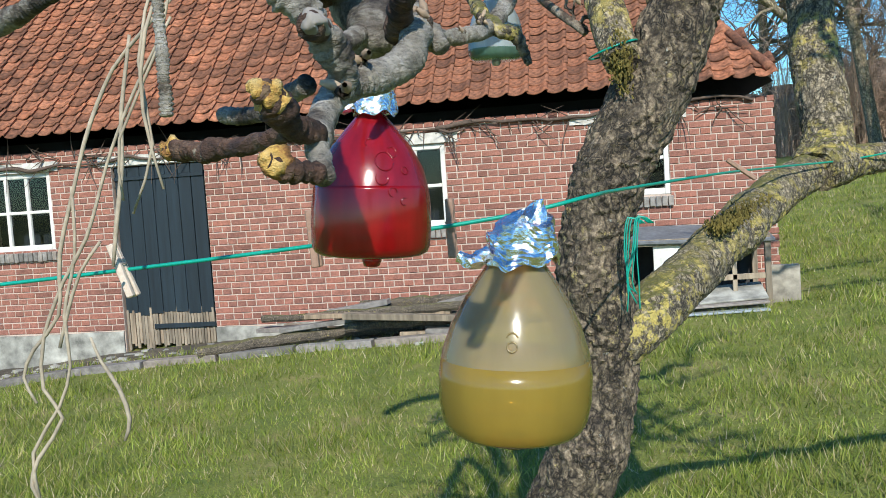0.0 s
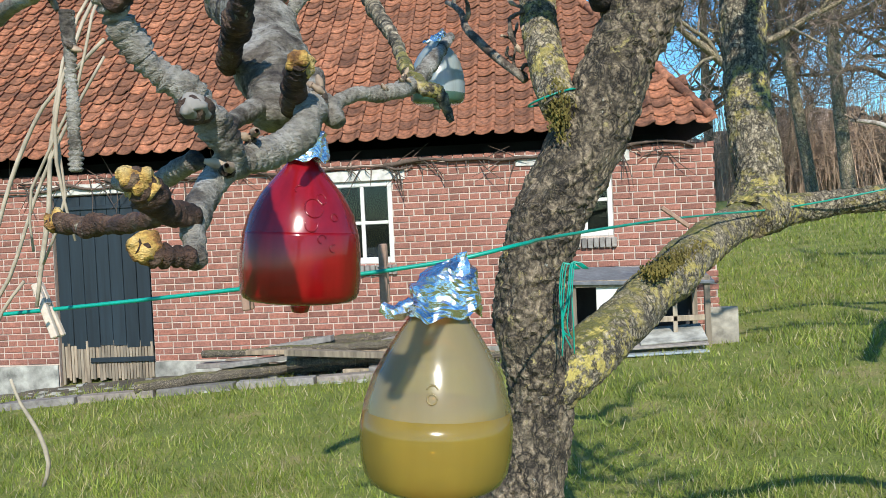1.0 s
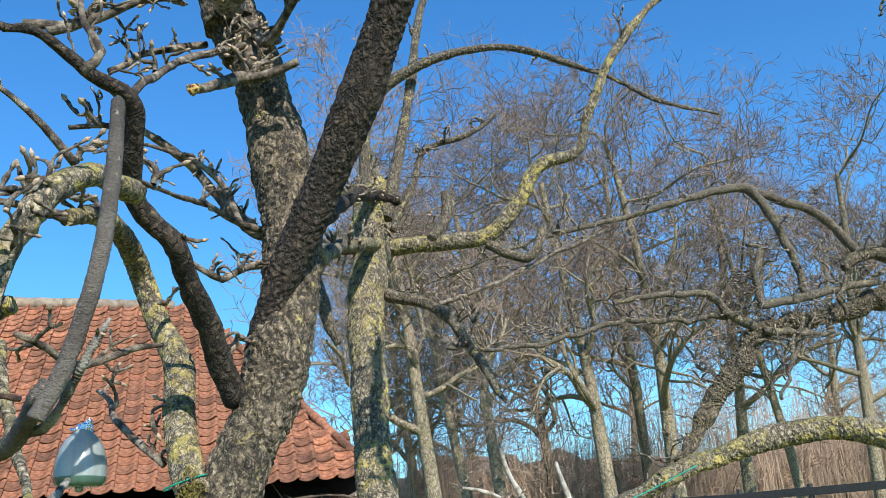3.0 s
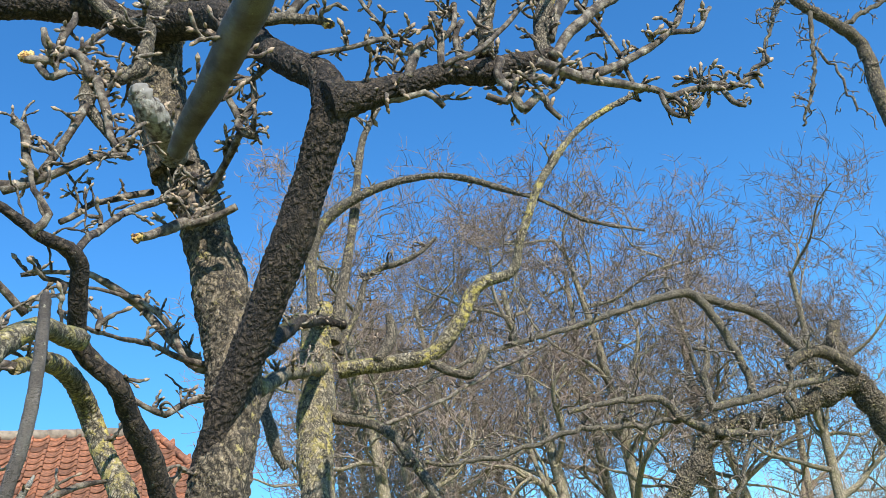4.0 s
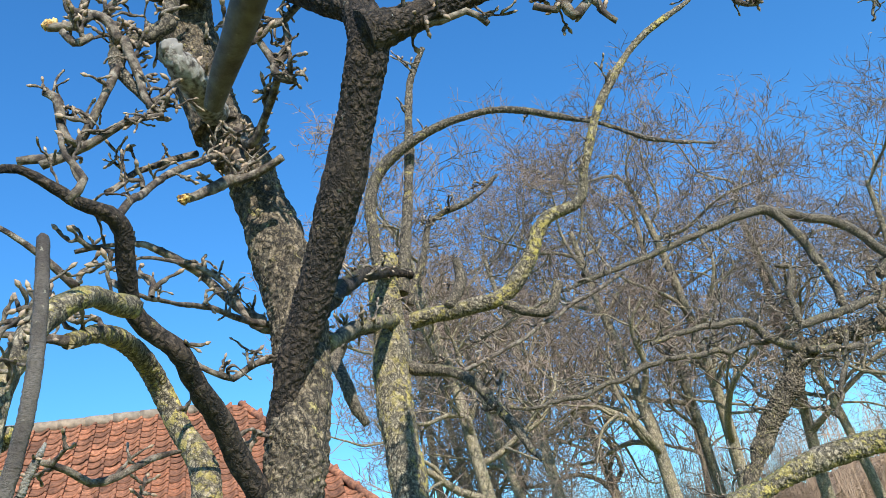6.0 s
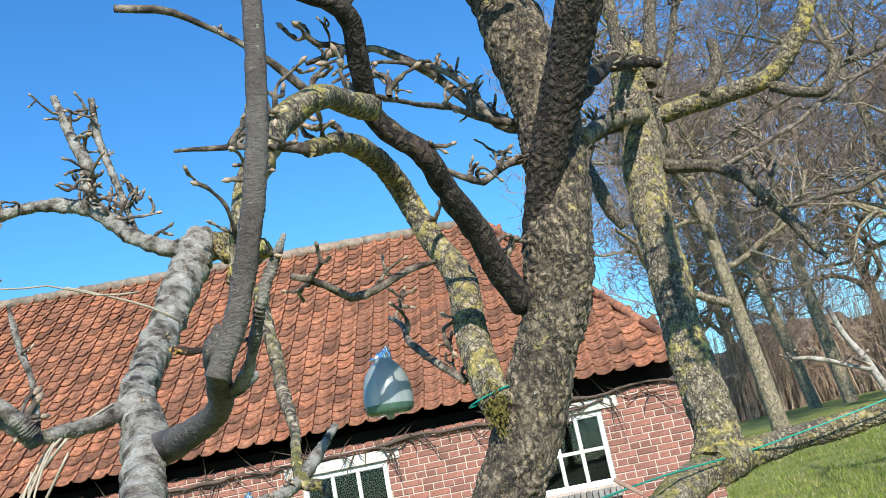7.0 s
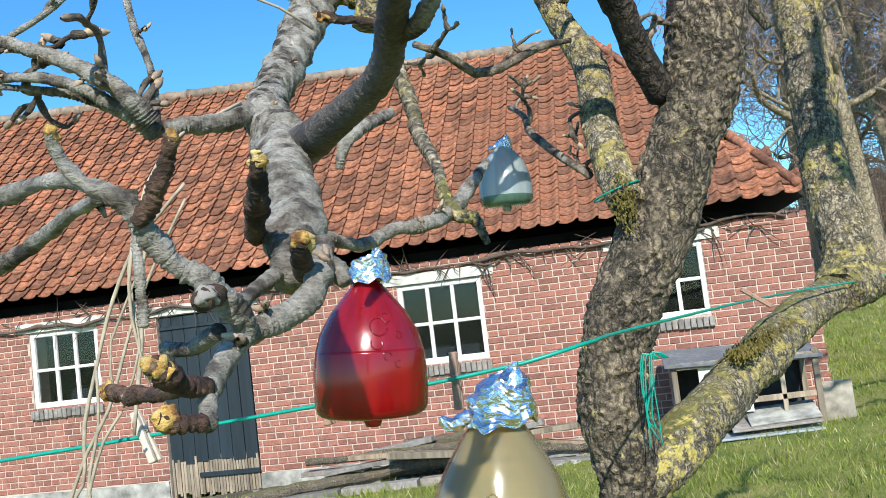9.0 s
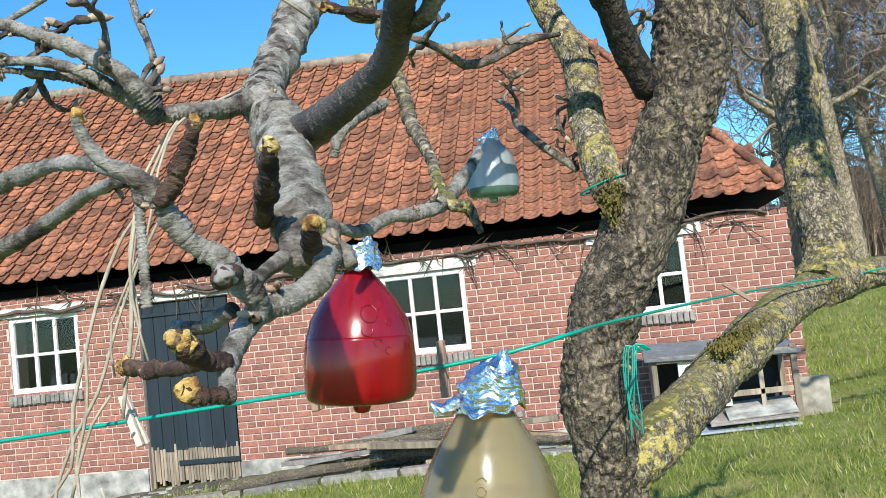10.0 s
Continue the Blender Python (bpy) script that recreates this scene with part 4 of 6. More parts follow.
SIDE.append(("limb", [(6.373, 5.4, 6.677, 0.0137), (6.546, 5.4, 6.346, 0.0135), (6.586, 5.4, 5.949, 0.0111)]))
OLD.append(("lichen", [(1.69, 2.66, 1.862, 0.03), (1.82, 2.68, 1.905, 0.031), (1.94, 2.7, 1.93, 0.033), (2.06, 2.68, 1.963, 0.037), (2.2, 2.66, 1.99, 0.041), (2.36, 2.6, 1.995, 0.043), (2.52, 2.5, 1.93, 0.045), (2.72, 2.4, 1.81, 0.045), (3.1, 2.2, 1.3, 0.05), (3.4, 2.05, 0.3, 0.07)]))
NEAR = []
NEAR.append(("post", [(0.152, 0.452, 1.795, 0.0057), (0.166, 0.453, 1.825, 0.0055), (0.182, 0.456, 1.885, 0.0054), (0.189, 0.464, 1.95, 0.0052), (0.189, 0.474, 2.005, 0.0049), (0.188, 0.476, 2.013, 0.0038)]))
NEAR.append(("post", [(0.158, 0.455, 1.817, 0.005), (0.151, 0.457, 1.808, 0.0057), (0.144, 0.48, 1.8, 0.0065), (0.124, 0.53, 1.791, 0.0073), (0.087, 0.58, 1.787, 0.0088), (0.043, 0.64, 1.789, 0.011), (0.022, 0.66, 1.791, 0.0099)]))
NEAR.append(("limb", [(0.139, 0.5, 1.795, 0.0039), (0.15, 0.49, 1.795, 0.0035), (0.16, 0.48, 1.803, 0.0032), (0.167, 0.47, 1.813, 0.0029), (0.175, 0.46, 1.826, 0.0028), (0.182, 0.46, 1.841, 0.0027), (0.187, 0.46, 1.849, 0.0023), (0.19, 0.46, 1.855, 0.0009)]))
NEAR.append(("limb", [(-0.082, 1.15, 2.092, 0.0219), (-0.076, 1.05, 2.013, 0.0209), (-0.059, 0.95, 1.948, 0.0165), (-0.034, 0.82, 1.878, 0.0138), (-0.002, 0.72, 1.834, 0.013), (0.039, 0.64, 1.796, 0.0128)]))
NEAR.append(("lichen", [(-0.094, 1.15, 2.084, 0.0189), (-0.059, 1.15, 2.08, 0.0175), (-0.023, 1.13, 2.052, 0.0152), (0.007, 1.12, 2.056, 0.0132)]))
NEAR.append(("limb", [(-0.102, 1.15, 2.081, 0.0143), (-0.137, 1.15, 2.095, 0.0111), (-0.186, 1.17, 2.13, 0.0104), (-0.248, 1.2, 2.188, 0.0109), (-0.326, 1.2, 2.209, 0.0078), (-0.4, 1.2, 2.201, 0.0071), (-0.476, 1.2, 2.173, 0.0072)]))
NEAR.append(("limb", [(-0.248, 1.2, 2.188, 0.0099), (-0.258, 1.22, 2.266, 0.009), (-0.284, 1.24, 2.314, 0.0074), (-0.316, 1.26, 2.399, 0.0053)]))
NEAR.append(("limb", [(-0.176, 1.18, 2.127, 0.0028), (-0.201, 1.2, 2.19, 0.0042), (-0.235, 1.22, 2.294, 0.005), (-0.24, 1.22, 2.361, 0.0044)]))
NEAR.append(("limb", [(0.009, 0.67, 1.823, 0.0061), (-0.004, 0.65, 1.815, 0.005), (-0.016, 0.63, 1.811, 0.0046), (-0.028, 0.62, 1.808, 0.0042)]))
NEAR.append(("limb", [(-0.025, 0.62, 1.806, 0.0056), (-0.038, 0.61, 1.819, 0.0041), (-0.057, 0.6, 1.833, 0.0031), (-0.081, 0.6, 1.842, 0.0028), (-0.116, 0.6, 1.847, 0.0025)]))
NEAR.append(("limb", [(-0.022, 0.61, 1.81, 0.0047), (-0.031, 0.6, 1.825, 0.0046), (-0.056, 0.6, 1.844, 0.0044), (-0.079, 0.6, 1.856, 0.0039), (-0.103, 0.6, 1.866, 0.0034)]))
NEAR.append(("limb", [(0.028, 0.66, 1.801, 0.0142), (0.051, 0.6, 1.776, 0.0119), (0.074, 0.54, 1.752, 0.0124), (0.09, 0.5, 1.732, 0.0111), (0.1, 0.47, 1.715, 0.0075), (0.101, 0.46, 1.707, 0.0043)]))
NEAR.append(("cut", [(0.083, 0.48, 1.726, 0.0035), (0.096, 0.455, 1.735, 0.0033), (0.101, 0.445, 1.742, 0.0028), (0.104, 0.44, 1.746, 0.0023)]))
NEAR.append(("cut", [(0.109, 0.455, 1.708, 0.0024), (0.115, 0.44, 1.714, 0.0029), (0.118, 0.433, 1.718, 0.0024)]))
NEAR.append(("limb", [(0.111, 0.47, 1.718, 0.0044), (0.116, 0.45, 1.708, 0.0038), (0.115, 0.44, 1.7, 0.0037), (0.109, 0.43, 1.695, 0.0035), (0.104, 0.42, 1.692, 0.0034), (0.103, 0.405, 1.685, 0.0032), (0.106, 0.39, 1.678, 0.0026), (0.109, 0.38, 1.67, 0.0022)]))
NEAR.append(("limb", [(0.108, 0.47, 1.714, 0.0048), (0.116, 0.465, 1.711, 0.0037), (0.121, 0.46, 1.705, 0.0023)]))
NEAR.append(("cut", [(0.104, 0.42, 1.691, 0.0031), (0.105, 0.412, 1.698, 0.0034), (0.101, 0.405, 1.706, 0.0034), (0.093, 0.4, 1.714, 0.0031), (0.09, 0.395, 1.722, 0.0032), (0.086, 0.39, 1.73, 0.0028), (0.077, 0.387, 1.736, 0.0023), (0.074, 0.383, 1.743, 0.0018), (0.074, 0.38, 1.748, 0.0014)]))
NEAR.append(("cut", [(0.09, 0.392, 1.724, 0.0025), (0.098, 0.388, 1.731, 0.0023), (0.104, 0.384, 1.738, 0.0019), (0.106, 0.382, 1.742, 0.0016)]))
NEAR.append(("pale", [(0.103, 0.405, 1.703, 0.0028), (0.105, 0.395, 1.702, 0.0029), (0.106, 0.39, 1.701, 0.0025)]))
NEAR.append(("limb", [(0.095, 0.42, 1.694, 0.0024), (0.075, 0.44, 1.69, 0.0022), (0.061, 0.45, 1.691, 0.0021)]))
NEAR.append(("limb", [(0.099, 0.46, 1.712, 0.0026), (0.098, 0.44, 1.705, 0.0023), (0.1, 0.42, 1.7, 0.0023)]))
NEAR.append(("cut", [(0.107, 0.388, 1.679, 0.0022), (0.104, 0.38, 1.681, 0.0026), (0.103, 0.372, 1.685, 0.0029), (0.101, 0.37, 1.687, 0.0023)]))
NEAR.append(("cut", [(0.102, 0.385, 1.68, 0.0019), (0.082, 0.4, 1.679, 0.002), (0.068, 0.41, 1.68, 0.0022), (0.062, 0.413, 1.68, 0.0017)]))
NEAR.append(("cut", [(0.109, 0.38, 1.671, 0.0021), (0.106, 0.377, 1.672, 0.0022), (0.103, 0.374, 1.673, 0.0026), (0.101, 0.372, 1.674, 0.002)]))
NEAR.append(("limb", [(-0.046, 0.5, 1.755, 0.004), (-0, 0.47, 1.754, 0.0031), (0.036, 0.44, 1.748, 0.0024), (0.069, 0.41, 1.737, 0.0021)]))
NEAR.append(("limb", [(-0.049, 0.5, 1.727, 0.0034), (0, 0.47, 1.732, 0.0029), (0.037, 0.44, 1.736, 0.0023), (0.068, 0.41, 1.735, 0.0018)]))
NEAR.append(("limb", [(-0.003, 0.55, 1.764, 0.0029), (-0.003, 0.55, 1.735, 0.0023), (-0.003, 0.55, 1.714, 0.0026), (-0.003, 0.55, 1.701, 0.0025)]))
NEAR.append(("limb", [(0.064, 0.62, 1.738, 0.0029), (0.073, 0.65, 1.735, 0.0031), (0.085, 0.68, 1.744, 0.0035), (0.101, 0.7, 1.747, 0.004), (0.11, 0.73, 1.757, 0.0048), (0.12, 0.77, 1.779, 0.004), (0.126, 0.8, 1.796, 0.0029)]))
NEAR.append(("lichen", [(0.003, 1.08, 1.994, 0.0091), (0.018, 1.03, 1.936, 0.008), (0.037, 0.98, 1.893, 0.007), (0.054, 0.92, 1.85, 0.0056), (0.081, 0.84, 1.807, 0.0046), (0.11, 0.73, 1.757, 0.0044), (0.123, 0.73, 1.749, 0.0044), (0.13, 0.73, 1.733, 0.0019)]))
NEAR.append(("limb", [(0.037, 0.9, 1.866, 0.0042), (0.033, 0.82, 1.839, 0.0049), (0.025, 0.8, 1.826, 0.0048), (0.018, 0.8, 1.807, 0.003)]))
NEAR.append(("limb", [(-0.11, 0.6, 1.842, 0.0016), (-0.076, 0.61, 1.836, 0.0024), (-0.05, 0.62, 1.826, 0.0039), (-0.024, 0.62, 1.807, 0.0047)]))
NEAR.append(("cut", [(0.117, 0.6, 1.835, 0.0024), (0.103, 0.59, 1.836, 0.0021), (0.09, 0.58, 1.837, 0.0025), (0.085, 0.578, 1.838, 0.0025)]))
NEAR.append(("limb", [(-0.049, 0.64, 1.906, 0.0014), (-0.043, 0.64, 1.875, 0.0022), (-0.03, 0.63, 1.844, 0.002), (-0.024, 0.62, 1.812, 0.0016)]))
NEAR.append(("limb", [(-0.183, 0.7, 1.904, 0.0017), (-0.148, 0.7, 1.917, 0.002), (-0.126, 0.7, 1.928, 0.0017), (-0.104, 0.7, 1.943, 0.0016)]))


def spurs(bases, length, seed, size=1.0):
    """Crooked, knobbly fruiting twigs with swollen buds, growing from (point, radius, outward) places: twigs and buds."""
    rnd = random.Random(seed)
    out, buds = [], []

    def bud(q, d, r):
        buds.append(tube([(*(q - d * r), r * 0.8), (*(q + d * r * 1.2), r * 1.45), (*(q + d * r * 2.6), r * 1.2), (*(q + d * r * 4.4), r * 0.2)], 6, r * 1.2, cap=False))

    def twig(p, d, l, r, level):
        pts, q = [(*p, r * 1.4)], p.copy()
        n = 4 + int(l / 0.025)
        turn = Vector((rnd.gauss(0, 1), rnd.gauss(0, 1), rnd.gauss(0.3, 0.8))) * 0.30
        for k in range(n):
            d = (d + turn + Vector((rnd.gauss(0, 1), rnd.gauss(0, 1), rnd.gauss(0.12, 1))) * 0.34).normalized()
            q = q + d * l / n
            pts.append((*q, r * (1 - 0.3 * k / n) * rnd.choice((0.75, 0.95, 1.3, 1.5))))
        out.append(tube(pts, 7, 0.007, cap=False, wobble=0.002))
        bud(q, d, r * 0.85)
        if level:
            for _ in range(rnd.choice((1, 2, 2, 3))):
                k = rnd.randrange(1, n)
                side = (d.cross(Vector((rnd.gauss(0, 1), rnd.gauss(0, 1), rnd.gauss(0, 1)))).normalized() + d * 0.4).normalized()
                twig(Vector(pts[k][:3]), side, l * rnd.uniform(0.25, 0.55), r * 0.9, level - 1)

    for p, r, o in bases:
        d = (o + Vector((rnd.uniform(-1, 1), rnd.uniform(-1, 1), rnd.uniform(-0.3, 1.0))) * 0.6).normalized()
        twig(p, d, length * rnd.uniform(0.4, 1.35), 0.0036 * size * rnd.uniform(0.75, 1.2), 1)
    return out, buds


def along(rows, count, seed, low=0.0):
    rnd = random.Random(seed)
    out = []
    segs = [(p, k) for p in rows for k in range(len(p) - 1)]
    weights = [np.linalg.norm(np.subtract(p[k + 1][:3], p[k][:3])) for p, k in segs]
    for _ in range(count):
        pts, k = rnd.choices(segs, weights)[0]
        f = rnd.random()
        a, b = np.array(pts[k]), np.array(pts[k + 1])
        q = a + (b - a) * f
        t = Vector(b[:3] - a[:3]).normalized()
        o = t.cross(Vector((rnd.uniform(-1, 1), rnd.uniform(-1, 1), rnd.uniform(-1, 1)))).normalized()
        if o.z < low:
            o = -o
        out.append((Vector(q[:3]) + o * q[3] * 0.7, q[3], o))
    return out


def cut_face(pts, mat, label, tree, base):
    """The swollen, bright end of a pruned shoot."""
    a, b = Vector(pts[-2][:3]), Vector(pts[-1][:3])
    d = (b - a).normalized()
    r1 = pts[-1][3]
    q = b - d * r1 * 2.4
    cap = tube([(*q, r1 * 0.95), (*(q + d * r1 * 1.0), r1 * 1.2), (*(q + d * r1 * 2.0), r1 * 1.15), (*(q + d * r1 * 2.8), r1 * 0.85), (*(b + d * r1 * 0.9), r1 * 0.35)], 20, max(0.0006, r1 * 0.15), rough=0.5 * r1, freq=1.0 / r1, lump=0.65, lump_freq=0.8 / r1)
    part("cut_end", cap, mat, tree, label, smooth=True).matrix_parent_inverse = base


def grow_tree(tree, base, rows, foot=(), bend=1.0):
    for k, (name, pts) in enumerate(rows):
        r = max(p[3] for p in pts)
        if k == 0 and foot:
            pts = list(foot) + pts
        sides = 112 if r > 0.06 else 72 if r > 0.03 else 16 if r > 0.012 else 9
        step = 0.007 if r > 0.03 else 0.015 if r > 0.012 else 0.025
        mat = BARK_YELLOW if name == "lichen" else BARK_DARK_SHADED if name == "dark" else BARK_POST if name == "post" else PALE_SHOOT if name == "shoot" else BARK_YOUNG if name == "pale" else BARK if r > 0.045 else BARK_LICHEN if r > 0.016 else BARK_TWIG
        smooth = name == "post"
        mesh = tube(pts, sides, step, rough=0.0 if smooth else 0.10 * r if r > 0.03 else 0.15 * r, freq=38 if r > 0.06 else 52, stretch=0.3, wobble=bend * (0.012 if r < 0.03 else 0.004), lump=0.12 if r < 0.03 else 0.0)
        part("limb" if k or not foot else "trunk", mesh, mat, tree, smooth=r < 0.03).matrix_parent_inverse = base
        if name in ("cut", "pale"):
            cut_face(pts, CUT if name == "cut" else GREY_WOOD, "yellow pruning cut" if name == "cut" else "old pale pruning cut", tree, base)


def grow_spurs(tree, base, made):
    for name, mat, meshes in (("spur_growth", BARK_TWIG, [m for t, _ in made for m in t]), ("bud_growth", BUD, [m for _, b in made for m in b])):
        ob = part(name, join(meshes), mat, tree, smooth=True)
        ob["kind"] = "stuff"
        ob.matrix_parent_inverse = base


old_tree = tagged(empty("fruit_tree", (-0.2, 1.75, gz(-0.2, 1.75))), "old leafless pear tree with fissured, lichen-yellowed bark", "tree")
OM = Matrix.Translation(-Vector((-0.2, 1.75, gz(-0.2, 1.75))))
grow_tree(old_tree, OM, OLD, [(-0.20, 1.75, -0.15, 0.17), (-0.17, 1.75, 0.08, 0.13), (-0.11, 1.75, 0.4, 0.105)])
thin = [p for _, p in OLD if max(q[3] for q in p) < 0.05]
fine = [p for _, p in OLD if max(q[3] for q in p) < 0.026]
high = [p for _, p in OLD if p[0][2] > 2.85 and p[0][1] < 2.1]
grow_spurs(old_tree, OM, [spurs(along(thin, 90, 4), 0.09, 5, 1.1), spurs(along(fine, 220, 8), 0.075, 9, 0.85), spurs(along(high, 190, 10), 0.075, 11, 1.3)])

end = SIDE[0][1][-1]
SIDE[0][1].append((end[0] + 0.12, end[1], end[2] - 0.7, end[3] * 1.2))
SIDE[0][1].append((end[0] + 0.15, end[1], gz(end[0] + 0.15, end[1]) - 0.2, end[3] * 1.5))
side_at = Vector((end[0] + 0.15, end[1], gz(end[0] + 0.15, end[1])))
side_tree = tagged(empty("fruit_tree", side_at), "bent leafless fruit tree with grey twigs and dark knobbly limbs", "tree")
SM = Matrix.Translation(-side_at)
grow_tree(side_tree, SM, SIDE, bend=3.5)
grow_spurs(side_tree, SM, [spurs(along([p for _, p in SIDE], 230, 21), 0.24, 22, 1.5)])

near_tree = tagged(empty("pruned_tree", (0.2, 0.6, 2.2)), "grey pruned fruit branch with knobbly spurs and fresh cuts", "tree")
NM = Matrix.Translation((-0.2, -0.6, -2.2))
for k, (name, pts) in enumerate(NEAR):
    r = max(p[3] for p in pts)
    young = name == "limb" or len(pts) > 4
    mat = BARK_YELLOW if name == "lichen" else BARK_POST if name == "post" else BARK_YOUNG if young else SPUR
    mesh = tube(pts, 32 if r > 0.006 else 22, 0.0007, rough=0.10 * r, freq=240, ring=0.0 if name == "post" else 0.40 if r < 0.0085 else 0.10, ring_gap=0.0020 if r < 0.0085 else 0.004, wobble=0.0015, lump=0.08 if name == "post" else 0.42 if name == "cut" else 0.28, lump_freq=190 if name == "cut" else 110 if r < 0.008 else 60)
    part("limb", mesh, mat, near_tree, smooth=True).matrix_parent_inverse = NM
    if name in ("cut", "pale"):
        cut_face(pts, CUT if name == "cut" else GREY_WOOD, "fresh yellow pruning cut" if name == "cut" else "old pale pruning cut", near_tree, NM)
reaching = [p for n, p in NEAR if n == "limb" and min(q[0] for q in p) < -0.09]
grow_spurs(near_tree, NM, [spurs(along(reaching, 46, 14), 0.045, 15, 0.5), spurs(along([p for n, p in NEAR if n == "limb"], 30, 16), 0.007, 17, 0.28)])
STEMS = []
STEMS.append(("stem", [(-0.23, 1.05, 1.865, 0.0019), (-0.258, 1.05, 1.841, 0.0019), (-0.295, 1.05, 1.806, 0.0019), (-0.324, 1.05, 1.753, 0.0022), (-0.348, 1.05, 1.693, 0.002), (-0.371, 1.05, 1.626, 0.0023), (-0.38, 1.05, 1.563, 0.002), (-0.409, 1.05, 1.529, 0.002), (-0.422, 1.05, 1.5, 0.0017), (-0.409, 1.05, 1.473, 0.0015)]))
STEMS.append(("stem", [(-0.274, 1.05, 1.837, 0.0017), (-0.289, 1.05, 1.767, 0.0022), (-0.295, 1.05, 1.706, 0.0025), (-0.306, 1.05, 1.656, 0.0025), (-0.314, 1.05, 1.611, 0.0017)]))
STEMS.append(("stem", [(-0.231, 1.05, 1.849, 0.0014), (-0.272, 1.05, 1.787, 0.0017), (-0.31, 1.05, 1.712, 0.0017), (-0.341, 1.05, 1.641, 0.002), (-0.371, 1.05, 1.597, 0.002), (-0.398, 1.05, 1.54, 0.002), (-0.401, 1.05, 1.487, 0.002), (-0.382, 1.05, 1.457, 0.002), (-0.412, 1.05, 1.417, 0.0023), (-0.423, 1.05, 1.387, 0.0023), (-0.411, 1.05, 1.363, 0.0023)]))
STEMS.append(("stem", [(-0.351, 1.05, 1.693, 0.0017), (-0.355, 1.05, 1.625, 0.0017), (-0.374, 1.05, 1.562, 0.002), (-0.37, 1.05, 1.51, 0.0017), (-0.384, 1.05, 1.469, 0.0017), (-0.417, 1.05, 1.423, 0.002), (-0.417, 1.05, 1.369, 0.0021)]))
STEMS.append(("stem", [(-0.346, 1.05, 1.538, 0.0014), (-0.336, 1.05, 1.514, 0.0017), (-0.317, 1.05, 1.485, 0.0023), (-0.309, 1.05, 1.456, 0.0023), (-0.317, 1.05, 1.434, 0.0017)]))
STEMS.append(("stem", [(-0.326, 1.05, 1.637, 0.0017), (-0.351, 1.05, 1.607, 0.0017), (-0.371, 1.05, 1.562, 0.002), (-0.381, 1.05, 1.528, 0.0017)]))
STEMS.append(("stem", [(0.018, 0.7, 1.911, 0.0007), (-0.004, 0.68, 1.909, 0.0007), (-0.031, 0.66, 1.918, 0.0007), (-0.063, 0.65, 1.922, 0.0005), (-0.099, 0.65, 1.947, 0.0005)]))
STEMS.append(("stem", [(0.025, 0.76, 1.9, 0.001), (0.009, 0.74, 1.911, 0.001), (-0.022, 0.72, 1.923, 0.0008), (-0.04, 0.7, 1.928, 0.0007)]))
STEMS.append(("stem", [(0.007, 0.66, 1.827, 0.0008), (-0.01, 0.64, 1.813, 0.001), (-0.015, 0.62, 1.801, 0.0009), (-0.017, 0.6, 1.774, 0.0007), (-0.027, 0.6, 1.74, 0.0007), (-0.051, 0.6, 1.701, 0.0007), (-0.052, 0.6, 1.672, 0.0006)]))
STEMS.append(("stem", [(-0.013, 0.64, 1.817, 0.0008), (-0.019, 0.62, 1.798, 0.0009), (-0.033, 0.6, 1.747, 0.0009), (-0.038, 0.6, 1.712, 0.0009), (-0.032, 0.6, 1.676, 0.0006)]))
STEMS.append(("stem", [(-0.02, 0.63, 1.806, 0.0008), (-0.034, 0.62, 1.779, 0.0008), (-0.043, 0.61, 1.736, 0.0008), (-0.035, 0.6, 1.697, 0.0007), (-0.048, 0.6, 1.666, 0.0006)]))
for name, pts in STEMS:
    s = part("dry_stem", tube(pts, 7, 0.02, wobble=0.004), STEM, smooth=True)
    tagged(s, "dry pale climbing stem hanging from the branches", "stem", "dry stems")


